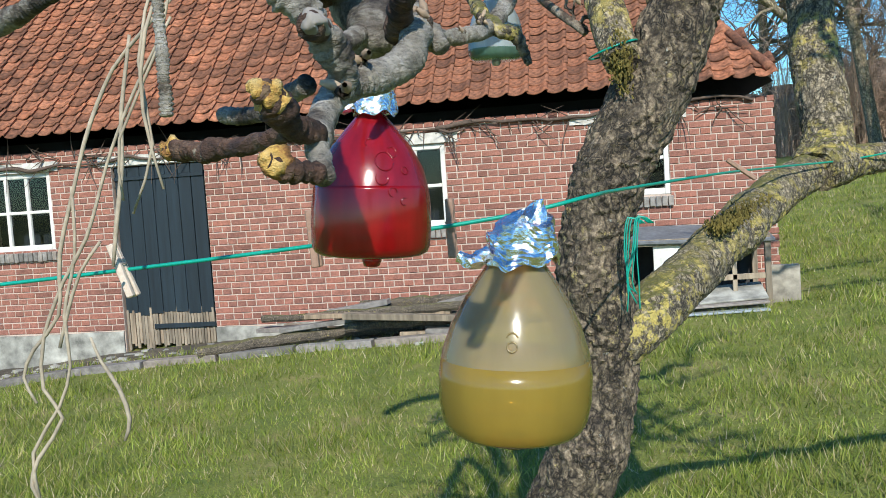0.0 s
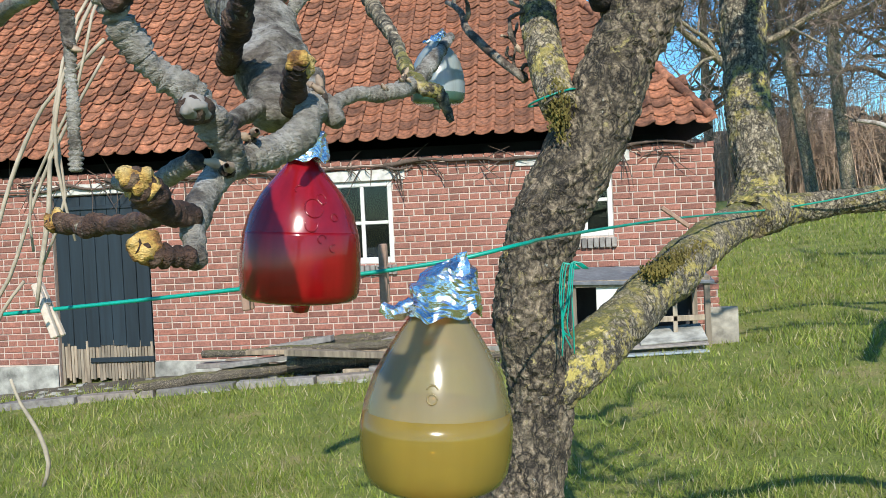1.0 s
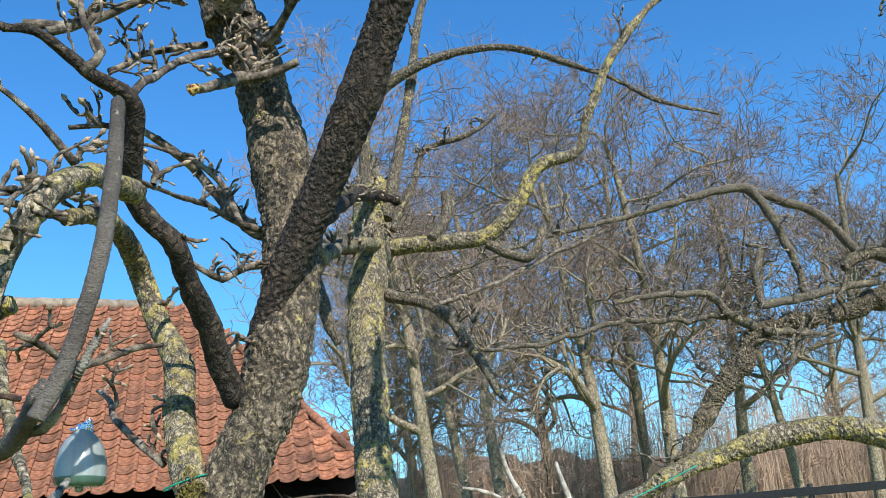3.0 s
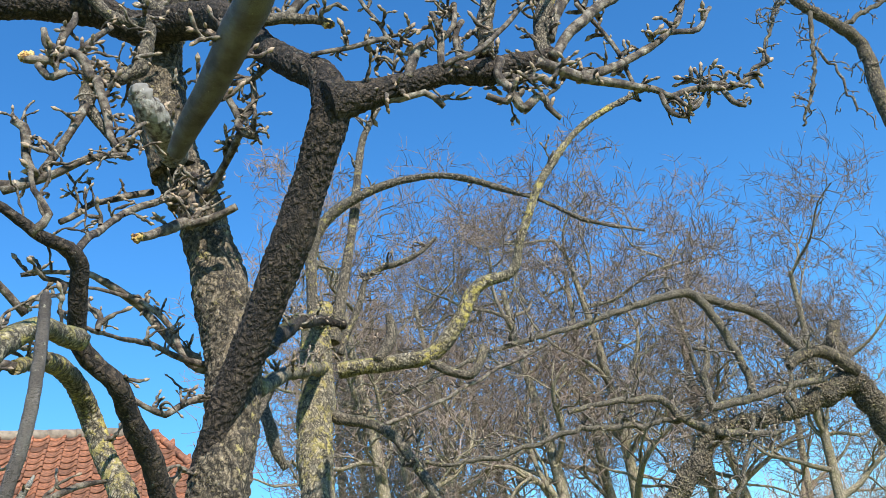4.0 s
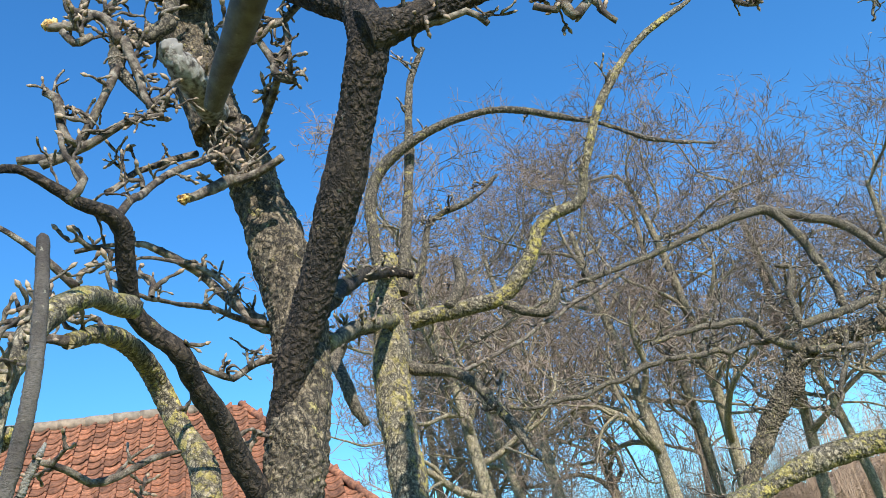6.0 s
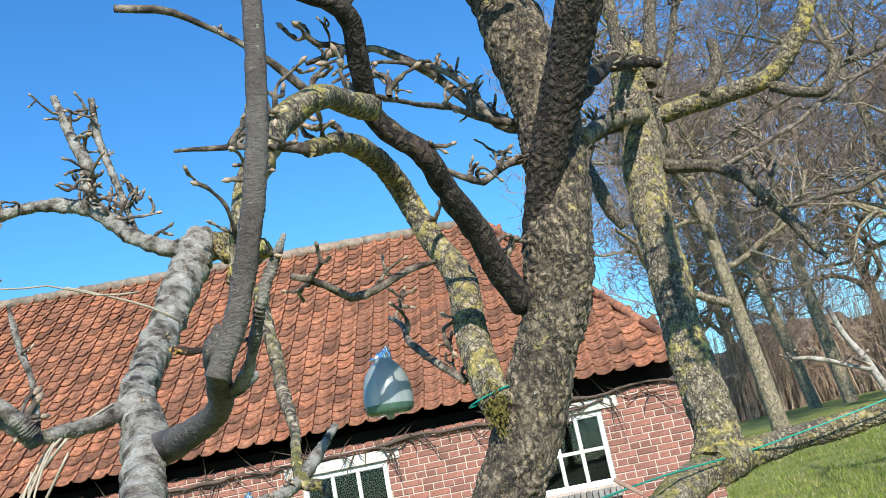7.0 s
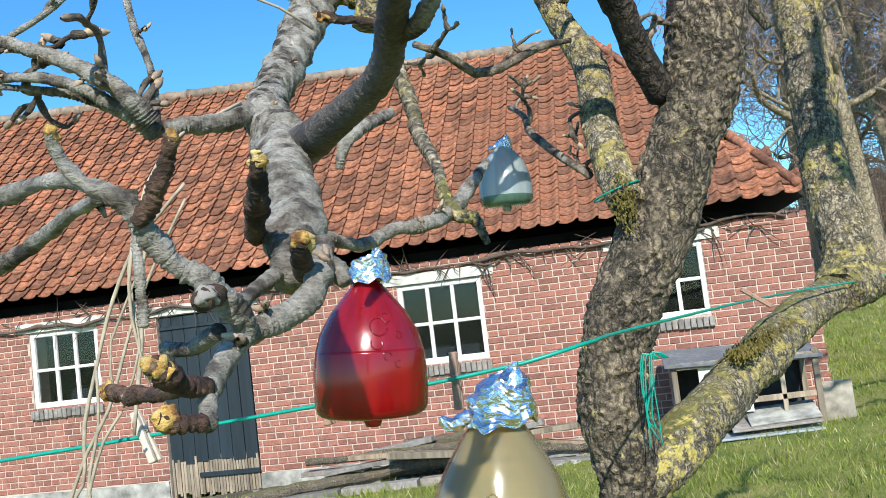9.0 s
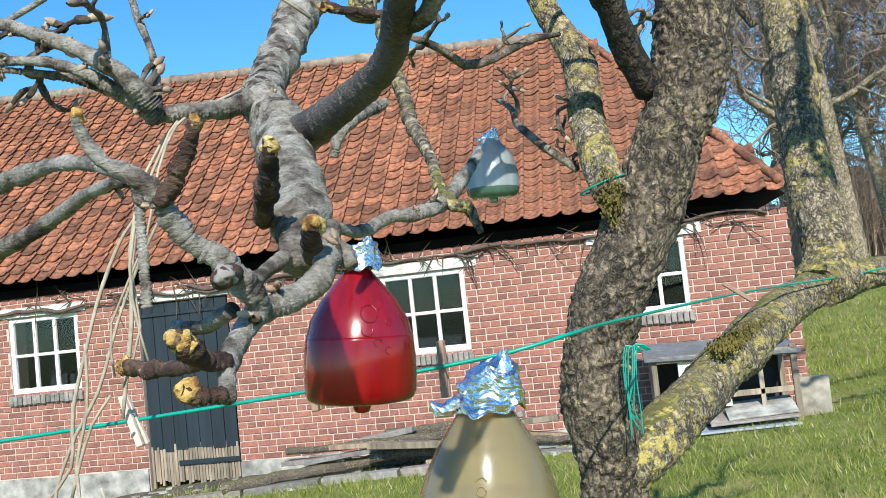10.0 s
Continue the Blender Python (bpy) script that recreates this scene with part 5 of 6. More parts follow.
# ---- hanging bottles ----
def bottle(place, radius, height, profile, level, shell, fill, label, tilt=(0, 0), foil=1.0, seed=1.0, marks=()):
    b = tagged(empty("hanging_bottle", place), label, "bottle", "bottles hung in the tree")
    prof = [(max(r, 0.004) * radius, -f * height) for f, r in profile]
    top = np.interp(level, [f for f, _ in profile], [r for _, r in profile]) * radius
    upper = [p for p in prof if p[1] > -level * height] + [(top, -level * height)]
    part("bottle", lathe(upper, 64, 0.02, seed, foot=False), shell, b, smooth=True)
    lower = [(top, -level * height)] + [p for p in prof if p[1] < -level * height]
    part("liquid", lathe(lower, 64, 0.02, seed), fill, b, smooth=True)
    part("nub", lathe([(radius * 0.16, -height), (radius * 0.16, -height - 0.005), (radius * 0.13, -height - 0.009), (0.002, -height - 0.010)], 24), shell, b, smooth=True)
    vs, fs = [], []
    n, rows = 44, 16
    for j in range(rows):
        u = j / (rows - 1)
        z = (0.027 - 0.033 * u) * foil
        r0 = (0.0235 + 0.0050 * u) * foil if u > 0.1 else 0.013 * foil
        for i in range(n):
            a = 2 * math.pi * i / n
            q = Vector((math.cos(a) * 2.0 + seed * 3, math.sin(a) * 2.0, z * 55))
            r = r0 * (1 + 0.12 * noise.noise(q) + 0.10 * noise.noise(q * 2.7) + 0.05 * noise.noise(q * 6))
            lift = 0.010 * foil * noise.noise(q * 0.8) + 0.006 * foil * math.cos(a - 0.4) * (1 - u)
            vs.append((r * math.cos(a) + 0.003 * foil, r * math.sin(a), z + lift))
    for j in range(rows - 1):
        for i in range(n):
            a, c = j * n + i, j * n + (i + 1) % n
            fs.append((a, a + n, c + n, c))
    fs.append(tuple(range(n)))
    tail = tube([(-0.018 * foil, -0.012, 0.004 * foil, 0.006 * foil), (-0.030 * foil, -0.014, -0.004 * foil, 0.0075 * foil), (-0.040 * foil, -0.012, 0.0, 0.006 * foil)], 9, 0.003, rough=0.003, freq=400)
    tip = tube([(0.013 * foil, 0, 0.024 * foil, 0.009 * foil), (0.016 * foil, 0, 0.033 * foil, 0.0055 * foil), (0.015 * foil, 0, 0.040 * foil, 0.004 * foil)], 9, 0.003, rough=0.003, freq=400)
    vs, fs = join([(vs, fs), tail, tip])
    part("foil_cap", (vs, fs), FOIL, b, "crumpled aluminium foil cap")
    for az, f, size, arc in marks:
        r = np.interp(f, [q for q, _ in profile], [q for _, q in profile]) * radius * 1.015
        pts = []
        for k in range(13):
            w = arc[0] + (arc[1] - arc[0]) * k / 12
            du, dz = size * math.cos(w), size * math.sin(w)
            z = -f * height + dz
            rr = np.interp(-z / height, [q for q, _ in profile], [q for _, q in profile]) * radius * 1.012
            a2 = radians(az) + du / max(rr, 0.01)
            pts.append((rr * math.cos(a2), rr * math.sin(a2), z, 0.0005))
        part("embossed_mark", tube(pts, 6, 0.002), shell, b, smooth=True)
    b.rotation_euler = (radians(tilt[0]), radians(tilt[1]), 0)
    return b


BELL = [(0.0, 0.34), (0.06, 0.40), (0.14, 0.53), (0.25, 0.69), (0.38, 0.84), (0.52, 0.95), (0.66, 1.0), (0.8, 0.985), (0.9, 0.94), (0.955, 0.87), (0.985, 0.78), (1.0, 0.62), (1.002, 0.3), (1.003, 0.0)]
CONE = [(0.0, 0.12), (0.05, 0.24), (0.14, 0.43), (0.26, 0.67), (0.4, 0.87), (0.54, 0.965), (0.68, 1.0), (0.82, 1.0), (0.93, 0.985), (0.97, 0.94), (0.99, 0.86), (1.0, 0.7), (1.0, 0.0)]
DOME = [(0.0, 0.30), (0.05, 0.36), (0.12, 0.52), (0.22, 0.70), (0.35, 0.85), (0.5, 0.94), (0.66, 1.0), (0.85, 1.0), (0.93, 0.96), (0.97, 0.90), (1.0, 0.75), (1.0, 0.0)]
bottle((0.110, 0.80, 1.620), 0.0503, 0.119, BELL, 0.56, YELLOW_PLASTIC, YELLOW_LIQUID, "milky plastic bottle half full of yellow liquid, foil-capped", (0, 4), 0.9, 1.0, [(-88, 0.40, 0.0035, (0.3, 2.9)), (-88, 0.44, 0.003, (0, 6.2))])
bottle((-0.017, 0.96, 1.737), 0.0505, 0.124, CONE, 0.52, RED_PLASTIC, RED_LIQUID, "red plastic bottle half full of red liquid, foil-capped", (0, 4), 0.68, 4.0, [(-62, 0.36, 0.0075, (0.2, 6.0)), (-50, 0.30, 0.004, (0, 5.5)), (-66, 0.47, 0.005, (2.6, 6.4)), (-56, 0.56, 0.0035, (0, 4.5)), (-40, 0.42, 0.003, (0, 6.0)), (-45, 0.62, 0.003, (1, 5.0)), (-80, 0.24, 0.003, (1, 4.0))])
bottle((0.010, 1.89, 2.008), 0.0515, 0.115, DOME, 0.84, GREY_PLASTIC, GREEN_LIQUID, "grey-green translucent bottle nearly empty, foil-capped", (0, 2), 0.6, 8.0)


# ---- clothes line ----
LINE_PTS = [(-1.8, 0.97, 1.53), (-0.49, 1.12, 1.592), (0.016, 1.13, 1.627), (0.154, 1.158, 1.647), (0.200, 1.35, 1.65), (0.40, 1.85, 1.66), (0.579, 2.3, 1.663), (0.865, 2.62, 1.675), (1.254, 2.67, 1.736), (1.564, 2.64, 1.813), (1.789, 2.58, 1.90)]
line = part("clothes_line", tube([(*p, 0.0022) for p in LINE_PTS], 8, 0.04), LINE, smooth=True)
tagged(line, "thin green plastic clothes line strung through the trees", "clothes line")


def peg(place, turn, mat, label):
    p = tagged(empty("clothes_peg", place), label, "clothes peg", "pegs on the line")
    for s in (-1, 1):
        bm = bmesh.new()
        box(bm, -0.004, 0.004, -0.0035, 0.0035, -0.031, 0.031, 0.0012, Matrix.Translation((0, s * 0.005, 0)) @ pose(0, 0, 0, s * 3, 0, 0))
        part("jaw", bm, mat, p)
    part("spring", tube([(-0.006, 0, 0.006, 0.0009), (0, -0.008, 0.008, 0.0009), (0.006, 0, 0.006, 0.0009), (0, 0.008, 0.004, 0.0009), (-0.006, 0.0, 0.006, 0.0009)], 5, 0.003), GREY_WOOD, p)
    p.rotation_euler = (0, radians(turn), 0)


peg((-0.345, 1.125, 1.600), -20, PIN, "bleached wooden clothes peg clipped on the line")
peg((-0.132, 1.14, 1.622), -4, PIN_OLD, "brown weathered wooden clothes peg clipped on the line")
peg((0.016, 1.145, 1.624), 0, PIN_OLD, "brown weathered wooden clothes peg clipped on the line")
peg((0.44, 1.95, 1.664), -52, PIN_OLD, "dark weathered wooden clothes peg clipped on the line")


# ---- far trees ----
def far_tree(seed, height, r0):
    """A tall bare oak: trunk, forking limbs, and sprays of fine twigs."""
    rnd = random.Random(seed)
    limbs, twigs = [], []

    def grow(p, d, length, r, level):
        pts, q = [(*p, r)], p.copy()
        n = 5 if level < 3 else 3
        for k in range(n):
            d = (d + Vector((rnd.gauss(0, 1), rnd.gauss(0, 1), rnd.gauss(0.18, 0.8))) * (0.06 if level == 0 else 0.40 if level < 3 else 0.20)).normalized()
            q = q + d * length / n
            pts.append((*q, r * (1 - 0.62 * (k + 1) / n)))
        if level <= 2:
            limbs.append(tube(pts, 9 if level == 0 else 5, max(0.25, length / 8), cap=False))
        else:
            twigs.append(tube(pts, 3, length / 4, cap=False))
        if level == 5:
            return
        m = (12, 6, 5, 4, 3)[level]
        for j in range(m):
            f = rnd.uniform(0.27, 1.0) if level == 0 else rnd.uniform(0.25, 1.0)
            i = min(n - 1, int(f * n))
            a, b = np.array(pts[i]), np.array(pts[i + 1])
            s = a + (b - a) * (f * n - i)
            along_d = Vector(b[:3] - a[:3]).normalized()
            side = along_d.cross(Vector((rnd.gauss(0, 1), rnd.gauss(0, 1), rnd.gauss(0, 1)))).normalized()
            dd = (along_d * (rnd.uniform(0.25, 0.75) if level == 0 else rnd.uniform(0.4, 0.9)) + side * rnd.uniform(0.7, 1.1) + Vector((0, 0, 0.12))).normalized()
            grow(Vector(s[:3]), dd, length * (rnd.uniform(0.26, 0.42) if level == 0 else rnd.uniform(0.42, 0.68)), max(s[3] * rnd.uniform(0.45, 0.68), 0.0145), level + 1)

    grow(Vector((0, 0, -0.3)), Vector((0, 0, 1)), height * 0.88, r0, 0)
    t = tagged(empty("oak_tree"), "tall bare oak with a mossy trunk and fine twigs", "tree", "bare oaks behind the field")
    part("trunk", join(limbs), BARK_FAR, t, smooth=True)
    part("crown", join(twigs), TWIG_FAR, t)
    return t


TREES = [(6.2, 23.3, 0.78), (11.0, 32.3, 0.95), (11.6, 24.6, 0.84), (14.3, 25.5, 0.8), (10.5, 34.6, 0.9), (17.0, 42.9, 1.05), (20.8, 32.0, 0.9), (21.2, 29.3, 0.72), (10.5, 44.9, 1.0), (21.3, 25.5, 0.75), (20.2, 39.3, 1.05), (9.9, 51.2, 1.1), (15.5, 56.0, 0.95), (25.5, 52.0, 0.95), (30.0, 38.0, 0.9)]
kinds = [far_tree(11, 17.0, 0.30), far_tree(23, 18.0, 0.27), far_tree(37, 16.0, 0.29)]
for i, (x, y, s) in enumerate(TREES):
    m = pose(x, y, gz(x, y) - 0.1, 0, 0, 137 * i)
    if i < 3:
        kinds[i].matrix_basis = m @ Matrix.Diagonal((s, s, s, 1))
    else:
        c = copy_thing(kinds[i % 3], m)
        c.scale = (s, s, s * 1.04)


def thicket():
    rnd = random.Random(7)
    out = []
    for _ in range(4200):
        a = rnd.random()
        x, y = 9 + 42 * a + rnd.gauss(0, 1.2), 46 - 16 * a + rnd.gauss(0, 2.0)
        h = rnd.uniform(2.0, 6.6) + 1.8 * noise.noise(Vector((a * 14, 0, 1)))
        z = gz(x, y)
        lx, ly = rnd.gauss(0, 0.7), rnd.gauss(0, 0.7)
        r = rnd.uniform(0.010, 0.028)
        out.append(tube([(x, y, z - 0.1, r), (x + lx * 0.4, y + ly * 0.4, z + h * 0.5, r * 0.7), (x + lx, y + ly, z + h, r * 0.25)], 3, h, cap=False))
        for _ in range(6):
            f = rnd.uniform(0.15, 0.95)
            b = Vector((x + lx * f, y + ly * f, z + h * f))
            e = b + Vector((rnd.gauss(0, 0.6), rnd.gauss(0, 0.6), rnd.uniform(-0.2, 0.7)))
            out.append(tube([(*b, r * 0.5), (*e, r * 0.2)], 3, 2, cap=False))
    t = part("thicket", join(out), plain("thicket_bark", (0.44, 0.31, 0.22), 0.9, var=0.4, scale=0.6, bumpy=0))
    tagged(t, "reddish-brown bare shrubs and undergrowth along the wood", "thicket", kind="stuff")


thicket()


def far_wood():
    vs, fs = [], []
    n = 160
    for i in range(n + 1):
        a = i / n
        x, y = -30 + 130 * a, 75 - 35 * a
        h = 5.4 + 1.8 * noise.noise(Vector((a * 9, 0, 0))) + 1.2 * noise.noise(Vector((a * 60, 0, 4)))
        for j in range(5):
            f = j / 4
            vs.append((x + 0.8 * noise.noise(Vector((i * 0.7, j, 3))), y + 0.9 * noise.noise(Vector((i * 0.9, j, 9))) + 2.0 * f * f, gz(x, y) - 0.5 + h * f))
    for i in range(n):
        for j in range(4):
            k = i * 5 + j
            fs.append((k, k + 5, k + 6, k + 1))
    t = part("far_wood", (vs, fs), plain("far_wood_brown", (0.33, 0.25, 0.20), 0.95, var=0.7, scale=2.2, bumpy=0.6, dist=0.4, stretch=(1, 1, 0.4)))
    tagged(t, "hazy brown bare woodland beyond the field", "woodland", kind="structure")


far_wood()


# ---- lawn blades ----
def lawn_blades():
    rng = np.random.default_rng(3)
    n = 240000
    y = 3.6 + 22 * rng.random(n) ** 2.0
    x = -0.2 + (rng.random(n) - 0.42) * (5 + y * 1.15)
    keep = (y < WY - 0.5) | (x > X_RIGHT + 0.2)
    x, y = x[keep], y[keep]
    n = len(x)
    z = np.array([gz(a, b) for a, b in zip(x, y)]) - 0.004
    clump = np.sin(3.1 * x + 1.7 * np.sin(2.3 * y)) * np.sin(2.7 * y + 1.9 * np.sin(1.9 * x)) + 0.6 * np.sin(9.0 * x + 2 * np.sin(7 * y)) * np.sin(8.0 * y + 2 * np.sin(6 * x))
    h = rng.uniform(0.02, 0.065, n) * (1 + 0.03 * y) * (1.05 + 0.55 * clump).clip(0.35, 2.0)
    w = rng.uniform(0.0018, 0.004, n) * (0.7 + 0.12 * y)
    a = rng.uniform(0, 2 * np.pi, n)
    lean = rng.normal(0, 0.5, (n, 2)) * h[:, None]
    base = np.stack([x, y, z], 1)
    side = np.stack([np.cos(a) * w, np.sin(a) * w, np.zeros(n)], 1)
    tip = base + np.concatenate([lean, h[:, None]], 1)
    vs = np.stack([base - side, base + side, tip], 1).reshape(-1, 3)
    me = bpy.data.meshes.new("grass")
    me.vertices.add(3 * n)
    me.vertices.foreach_set("co", vs.ravel())
    me.loops.add(3 * n)
    me.loops.foreach_set("vertex_index", np.arange(3 * n))
    me.polygons.add(n)
    me.polygons.foreach_set("loop_start", np.arange(n) * 3)
    me.materials.append(BLADE)
    me.update(calc_edges=True)
    tagged(new("grass", me), "short green grass with some straw-coloured blades", "grass", kind="stuff")


lawn_blades()



# ---- things by the house ----
def vine():
    rnd = random.Random(31)
    v = tagged(empty("climbing_vine", (0, WY, 2.3)), "bare dark climbing vine trained along under the eaves", "vine")
    vm = Matrix.Translation((0, -WY, -2.3))
    for x0, x1, z0 in ((-7.4, -3.6, 2.17), (-4.2, -1.0, 2.24), (-1.3, 1.0, 2.27), (0.5, 1.75, 2.33)):
        n = int((x1 - x0) / 0.16)
        pts = [(x0 + (x1 - x0) * i / n, WY - 0.03 - 0.02 * rnd.random(), z0 + 0.05 * noise.noise(Vector((x0 + i * 0.4, 8, 0))) + rnd.uniform(-0.02, 0.02), 0.026 * rnd.uniform(0.6, 1.15) * (1 - 0.5 * i / n)) for i in range(n + 1)]
        part("stem", tube(pts, 7, 0.04, wobble=0.01), VINE, v, smooth=True).matrix_parent_inverse = vm
    tw = []
    for _ in range(150):
        x = rnd.uniform(-7.2, 1.5)
        z = 2.25 + 0.05 * noise.noise(Vector((x, 8, 0)))
        d = Vector((rnd.uniform(-1, 1), -0.1, rnd.uniform(-1.4, 0.8))).normalized()
        l = rnd.uniform(0.08, 0.4)
        p = Vector((x, WY - 0.025, z))
        q = p + d * l * 0.5 + Vector((0, -0.02, 0))
        tw.append(tube([(*p, 0.007), (*q, 0.005), (*(p + d * l + Vector((rnd.uniform(-0.05, 0.05), -0.02, 0))), 0.002)], 4, 0.05, cap=False))
    t = part("tendril", join(tw), VINE, v)
    t["kind"] = "stuff"
    t.matrix_parent_inverse = vm


vine()


def board(name, a, b, width, thick, mat, parent, up=(0, 0, 1)):
    """A plank from a to b, with its width turned towards up."""
    a, b = Vector(a), Vector(b)
    d = (b - a).normalized()
    s = d.cross(Vector(up)).normalized()
    u = s.cross(d)
    m = Matrix((( d.x, s.x, u.x, 0), (d.y, s.y, u.y, 0), (d.z, s.z, u.z, 0), (0, 0, 0, 1)))
    m = Matrix.Translation((a + b) / 2) @ m
    l = (b - a).length
    bm = bmesh.new()
    box(bm, -l / 2, l / 2, -thick / 2, thick / 2, -width / 2, width / 2, 0.004, m)
    return part(name, bm, mat, parent)


def hutch():
    h = tagged(empty("animal_hutch", (1.1, 8.6, 0.45)), "ramshackle low wooden hutch with a felt roof against the wall", "hutch")
    def put(ob):
        ob.matrix_parent_inverse = Matrix.Translation((-1.1, -8.6, -0.45))
        return ob
    put(board("roof", (0.42, 8.62, 1.115), (1.72, 8.62, 1.085), 0.75, 0.03, ROOFING, h, (0, 1, 0.12)))
    # dark-coloured panel: the shade inside the hutch is put into its colour
    put(solid("back_panel", (0.55, 1.66, 9.0, 9.02, 0.45, 1.08), DARK_WOOD, h))
    put(solid("front_panel", (0.70, 1.12, 8.31, 8.33, 0.62, 1.05), WHITE, h, label="flaking white board"))
    for x, y in ((0.50, 8.32), (1.66, 8.30), (0.5, 8.95), (1.66, 8.95)):
        put(solid("post", (x - 0.025, x + 0.025, y - 0.025, y + 0.025, 0.35, 1.10), OLD_WOOD, h))
    for z in (0.55, 0.72, 0.88, 1.02):
        put(board("slat", (0.48, 8.34, z), (0.48, 8.92, z + 0.01), 0.13, 0.018, GREY_WOOD, h))
    put(board("rail", (1.1, 8.30, 0.72), (1.66, 8.30, 0.73), 0.05, 0.025, OLD_WOOD, h))
    put(board("rail", (1.38, 8.30, 0.42), (1.38, 8.30, 1.06), 0.04, 0.025, OLD_WOOD, h, (1, 0, 0)))
    put(board("rail", (0.52, 8.29, 1.06), (1.68, 8.29, 1.05), 0.06, 0.03, OLD_WOOD, h))
    put(solid("floor_board", (0.5, 1.66, 8.3, 9.0, 0.48, 0.51), GREY_WOOD, h))
    for i, (w, z, m) in enumerate(((0.9, 0.44, SHADE_CLOTH), (0.75, 0.52, GREY_WOOD), (0.6, 0.575, PLASTER))):
        s = board("sheet", (1.65 - w, 8.2 + 0.04 * i, z), (1.62, 8.18 + 0.05 * i, z + 0.03), 0.34, 0.018, m, None, (0, 1, 0.15 * i))
        tagged(s, "loose weathered sheet lying before the hutch", "board", "loose sheets")
    s = solid("slab", (1.70, 1.95, 8.42, 8.48, 0.42, 0.80), plain("old_concrete", (0.33, 0.30, 0.24), 0.95, var=0.35, scale=12, bumpy=0.5), None, 0.008)
    tagged(s, "grey concrete slab leaning beside the hutch", "slab")


hutch()


def wood_pile():
    rnd = random.Random(12)
    for i in range(26):
        x = rnd.uniform(-2.9, -0.5)
        y = rnd.uniform(8.35, 8.95)
        l = rnd.uniform(0.5, 1.5)
        z = gz(x, y) + 0.04 + 0.11 * (i // 9) + rnd.uniform(0, 0.03)
        a = rnd.gauss(0, 0.12)
        p, q = (x - l / 2, y - a * l / 2, z), (x + l / 2, y + a * l / 2, z + rnd.gauss(0.02, 0.05))
        if i % 3:
            ob = board("plank", p, q, rnd.uniform(0.03, 0.06), rnd.uniform(0.08, 0.16), (GREY_WOOD, OLD_WOOD)[i % 2], None)
        else:
            r = rnd.uniform(0.03, 0.06)
            ob = part("log", tube([(*p, r), (*[(a1 + b1) / 2 for a1, b1 in zip(p, q)], r * 1.05), (*q, r * 0.9)], 10, 0.08, rough=0.004, freq=30, wobble=0.02), BARK_LICHEN)
        tagged(ob, "weathered timber lying in a heap by the wall", "timber", "timber heap")
    for i in range(6):
        x0 = -5.6 + i * 0.75
        b = board("edging_beam", (x0, 8.15 + 0.03 * i, gz(x0, 8.2) + 0.03), (x0 + 0.72, 8.17 + 0.03 * i, gz(x0 + 0.72, 8.2) + 0.03), 0.07, 0.14, GREY_WOOD, None)
        tagged(b, "sunken mossy timber edging of the border", "edging", "border edging")
    rub = []
    for _ in range(420):
        x, y = rnd.uniform(-7.5, 0.2), rnd.uniform(8.2, 9.1)
        s = rnd.uniform(0.012, 0.05)
        c = Vector((x, y, gz(x, y)))
        vs = [c + Vector((dx * s * rnd.uniform(0.6, 1.3), dy * s * rnd.uniform(0.6, 1.3), dz * s * rnd.uniform(0.2, 0.8))) for dx in (-1, 1) for dy in (-1, 1) for dz in (-0.4, 1)]
        rub.append((vs, [(0, 1, 3, 2), (4, 6, 7, 5), (0, 4, 5, 1), (2, 3, 7, 6), (1, 5, 7, 3), (0, 2, 6, 4)]))
    tagged(part("rubble", join(rub), PLASTER), "scattered stones and plaster crumbs along the wall", "rubble", kind="stuff")
    vs, fs = [], []
    nx = 60
    for i in range(nx + 1):
        x = -9 + 10.0 * i / nx
        for j, y in enumerate((8.1 + 0.12 * noise.noise(Vector((x * 2, 0, 3))), 8.5, 8.9, 9.18)):
            vs.append((x, y, gz(x, y) + (0.012 if j else -0.01) + 0.02 * noise.noise(Vector((x * 4, y * 4, 0)))))
    for i in range(nx):
        for j in range(3):
            a = i * 4 + j
            fs.append((a, a + 4, a + 5, a + 1))
    tagged(part("soil_border", (vs, fs), plain("soil", (0.12, 0.10, 0.07), 0.95, var=0.5, scale=7, bumpy=0.8, dist=0.03), smooth=True), "bare earth and moss border at the wall's foot", "border", kind="structure")


wood_pile()


# ---- moss, ties and twine on the tree ----
def moss_tuft(place, size, count, seed):
    rnd = random.Random(seed)
    out = []
    for _ in range(count):
        p = Vector(place) + Vector((rnd.gauss(0, size[0]), rnd.gauss(0, size[1]), rnd.gauss(0, size[2])))
        d = Vector((rnd.gauss(0, 0.5), rnd.gauss(0, 0.5), 1)).normalized()
        out.append(tube([(*p, 0.0016), (*(p + d * 0.003), 0.0016), (*(p + d * 0.007), 0.0004)], 4, 0.02, cap=False))
    m = part("moss", join(out), MOSS, old_tree, "olive green moss cushion")
    m["kind"] = "stuff"
    m.matrix_parent_inverse = OM


MOSS = plain("moss", (0.20, 0.16, 0.035), 0.95, var=0.5, scale=60, bumpy=0)
for i in range(9):
    f = i / 8
    moss_tuft((0.40 + 0.12 * f, 1.98 + 0.27 * f, 1.555 + 0.04 * f), (0.012, 0.02, 0.006), 320, i)
moss_tuft((0.225, 1.725, 1.845), (0.008, 0.008, 0.022), 420, 33)


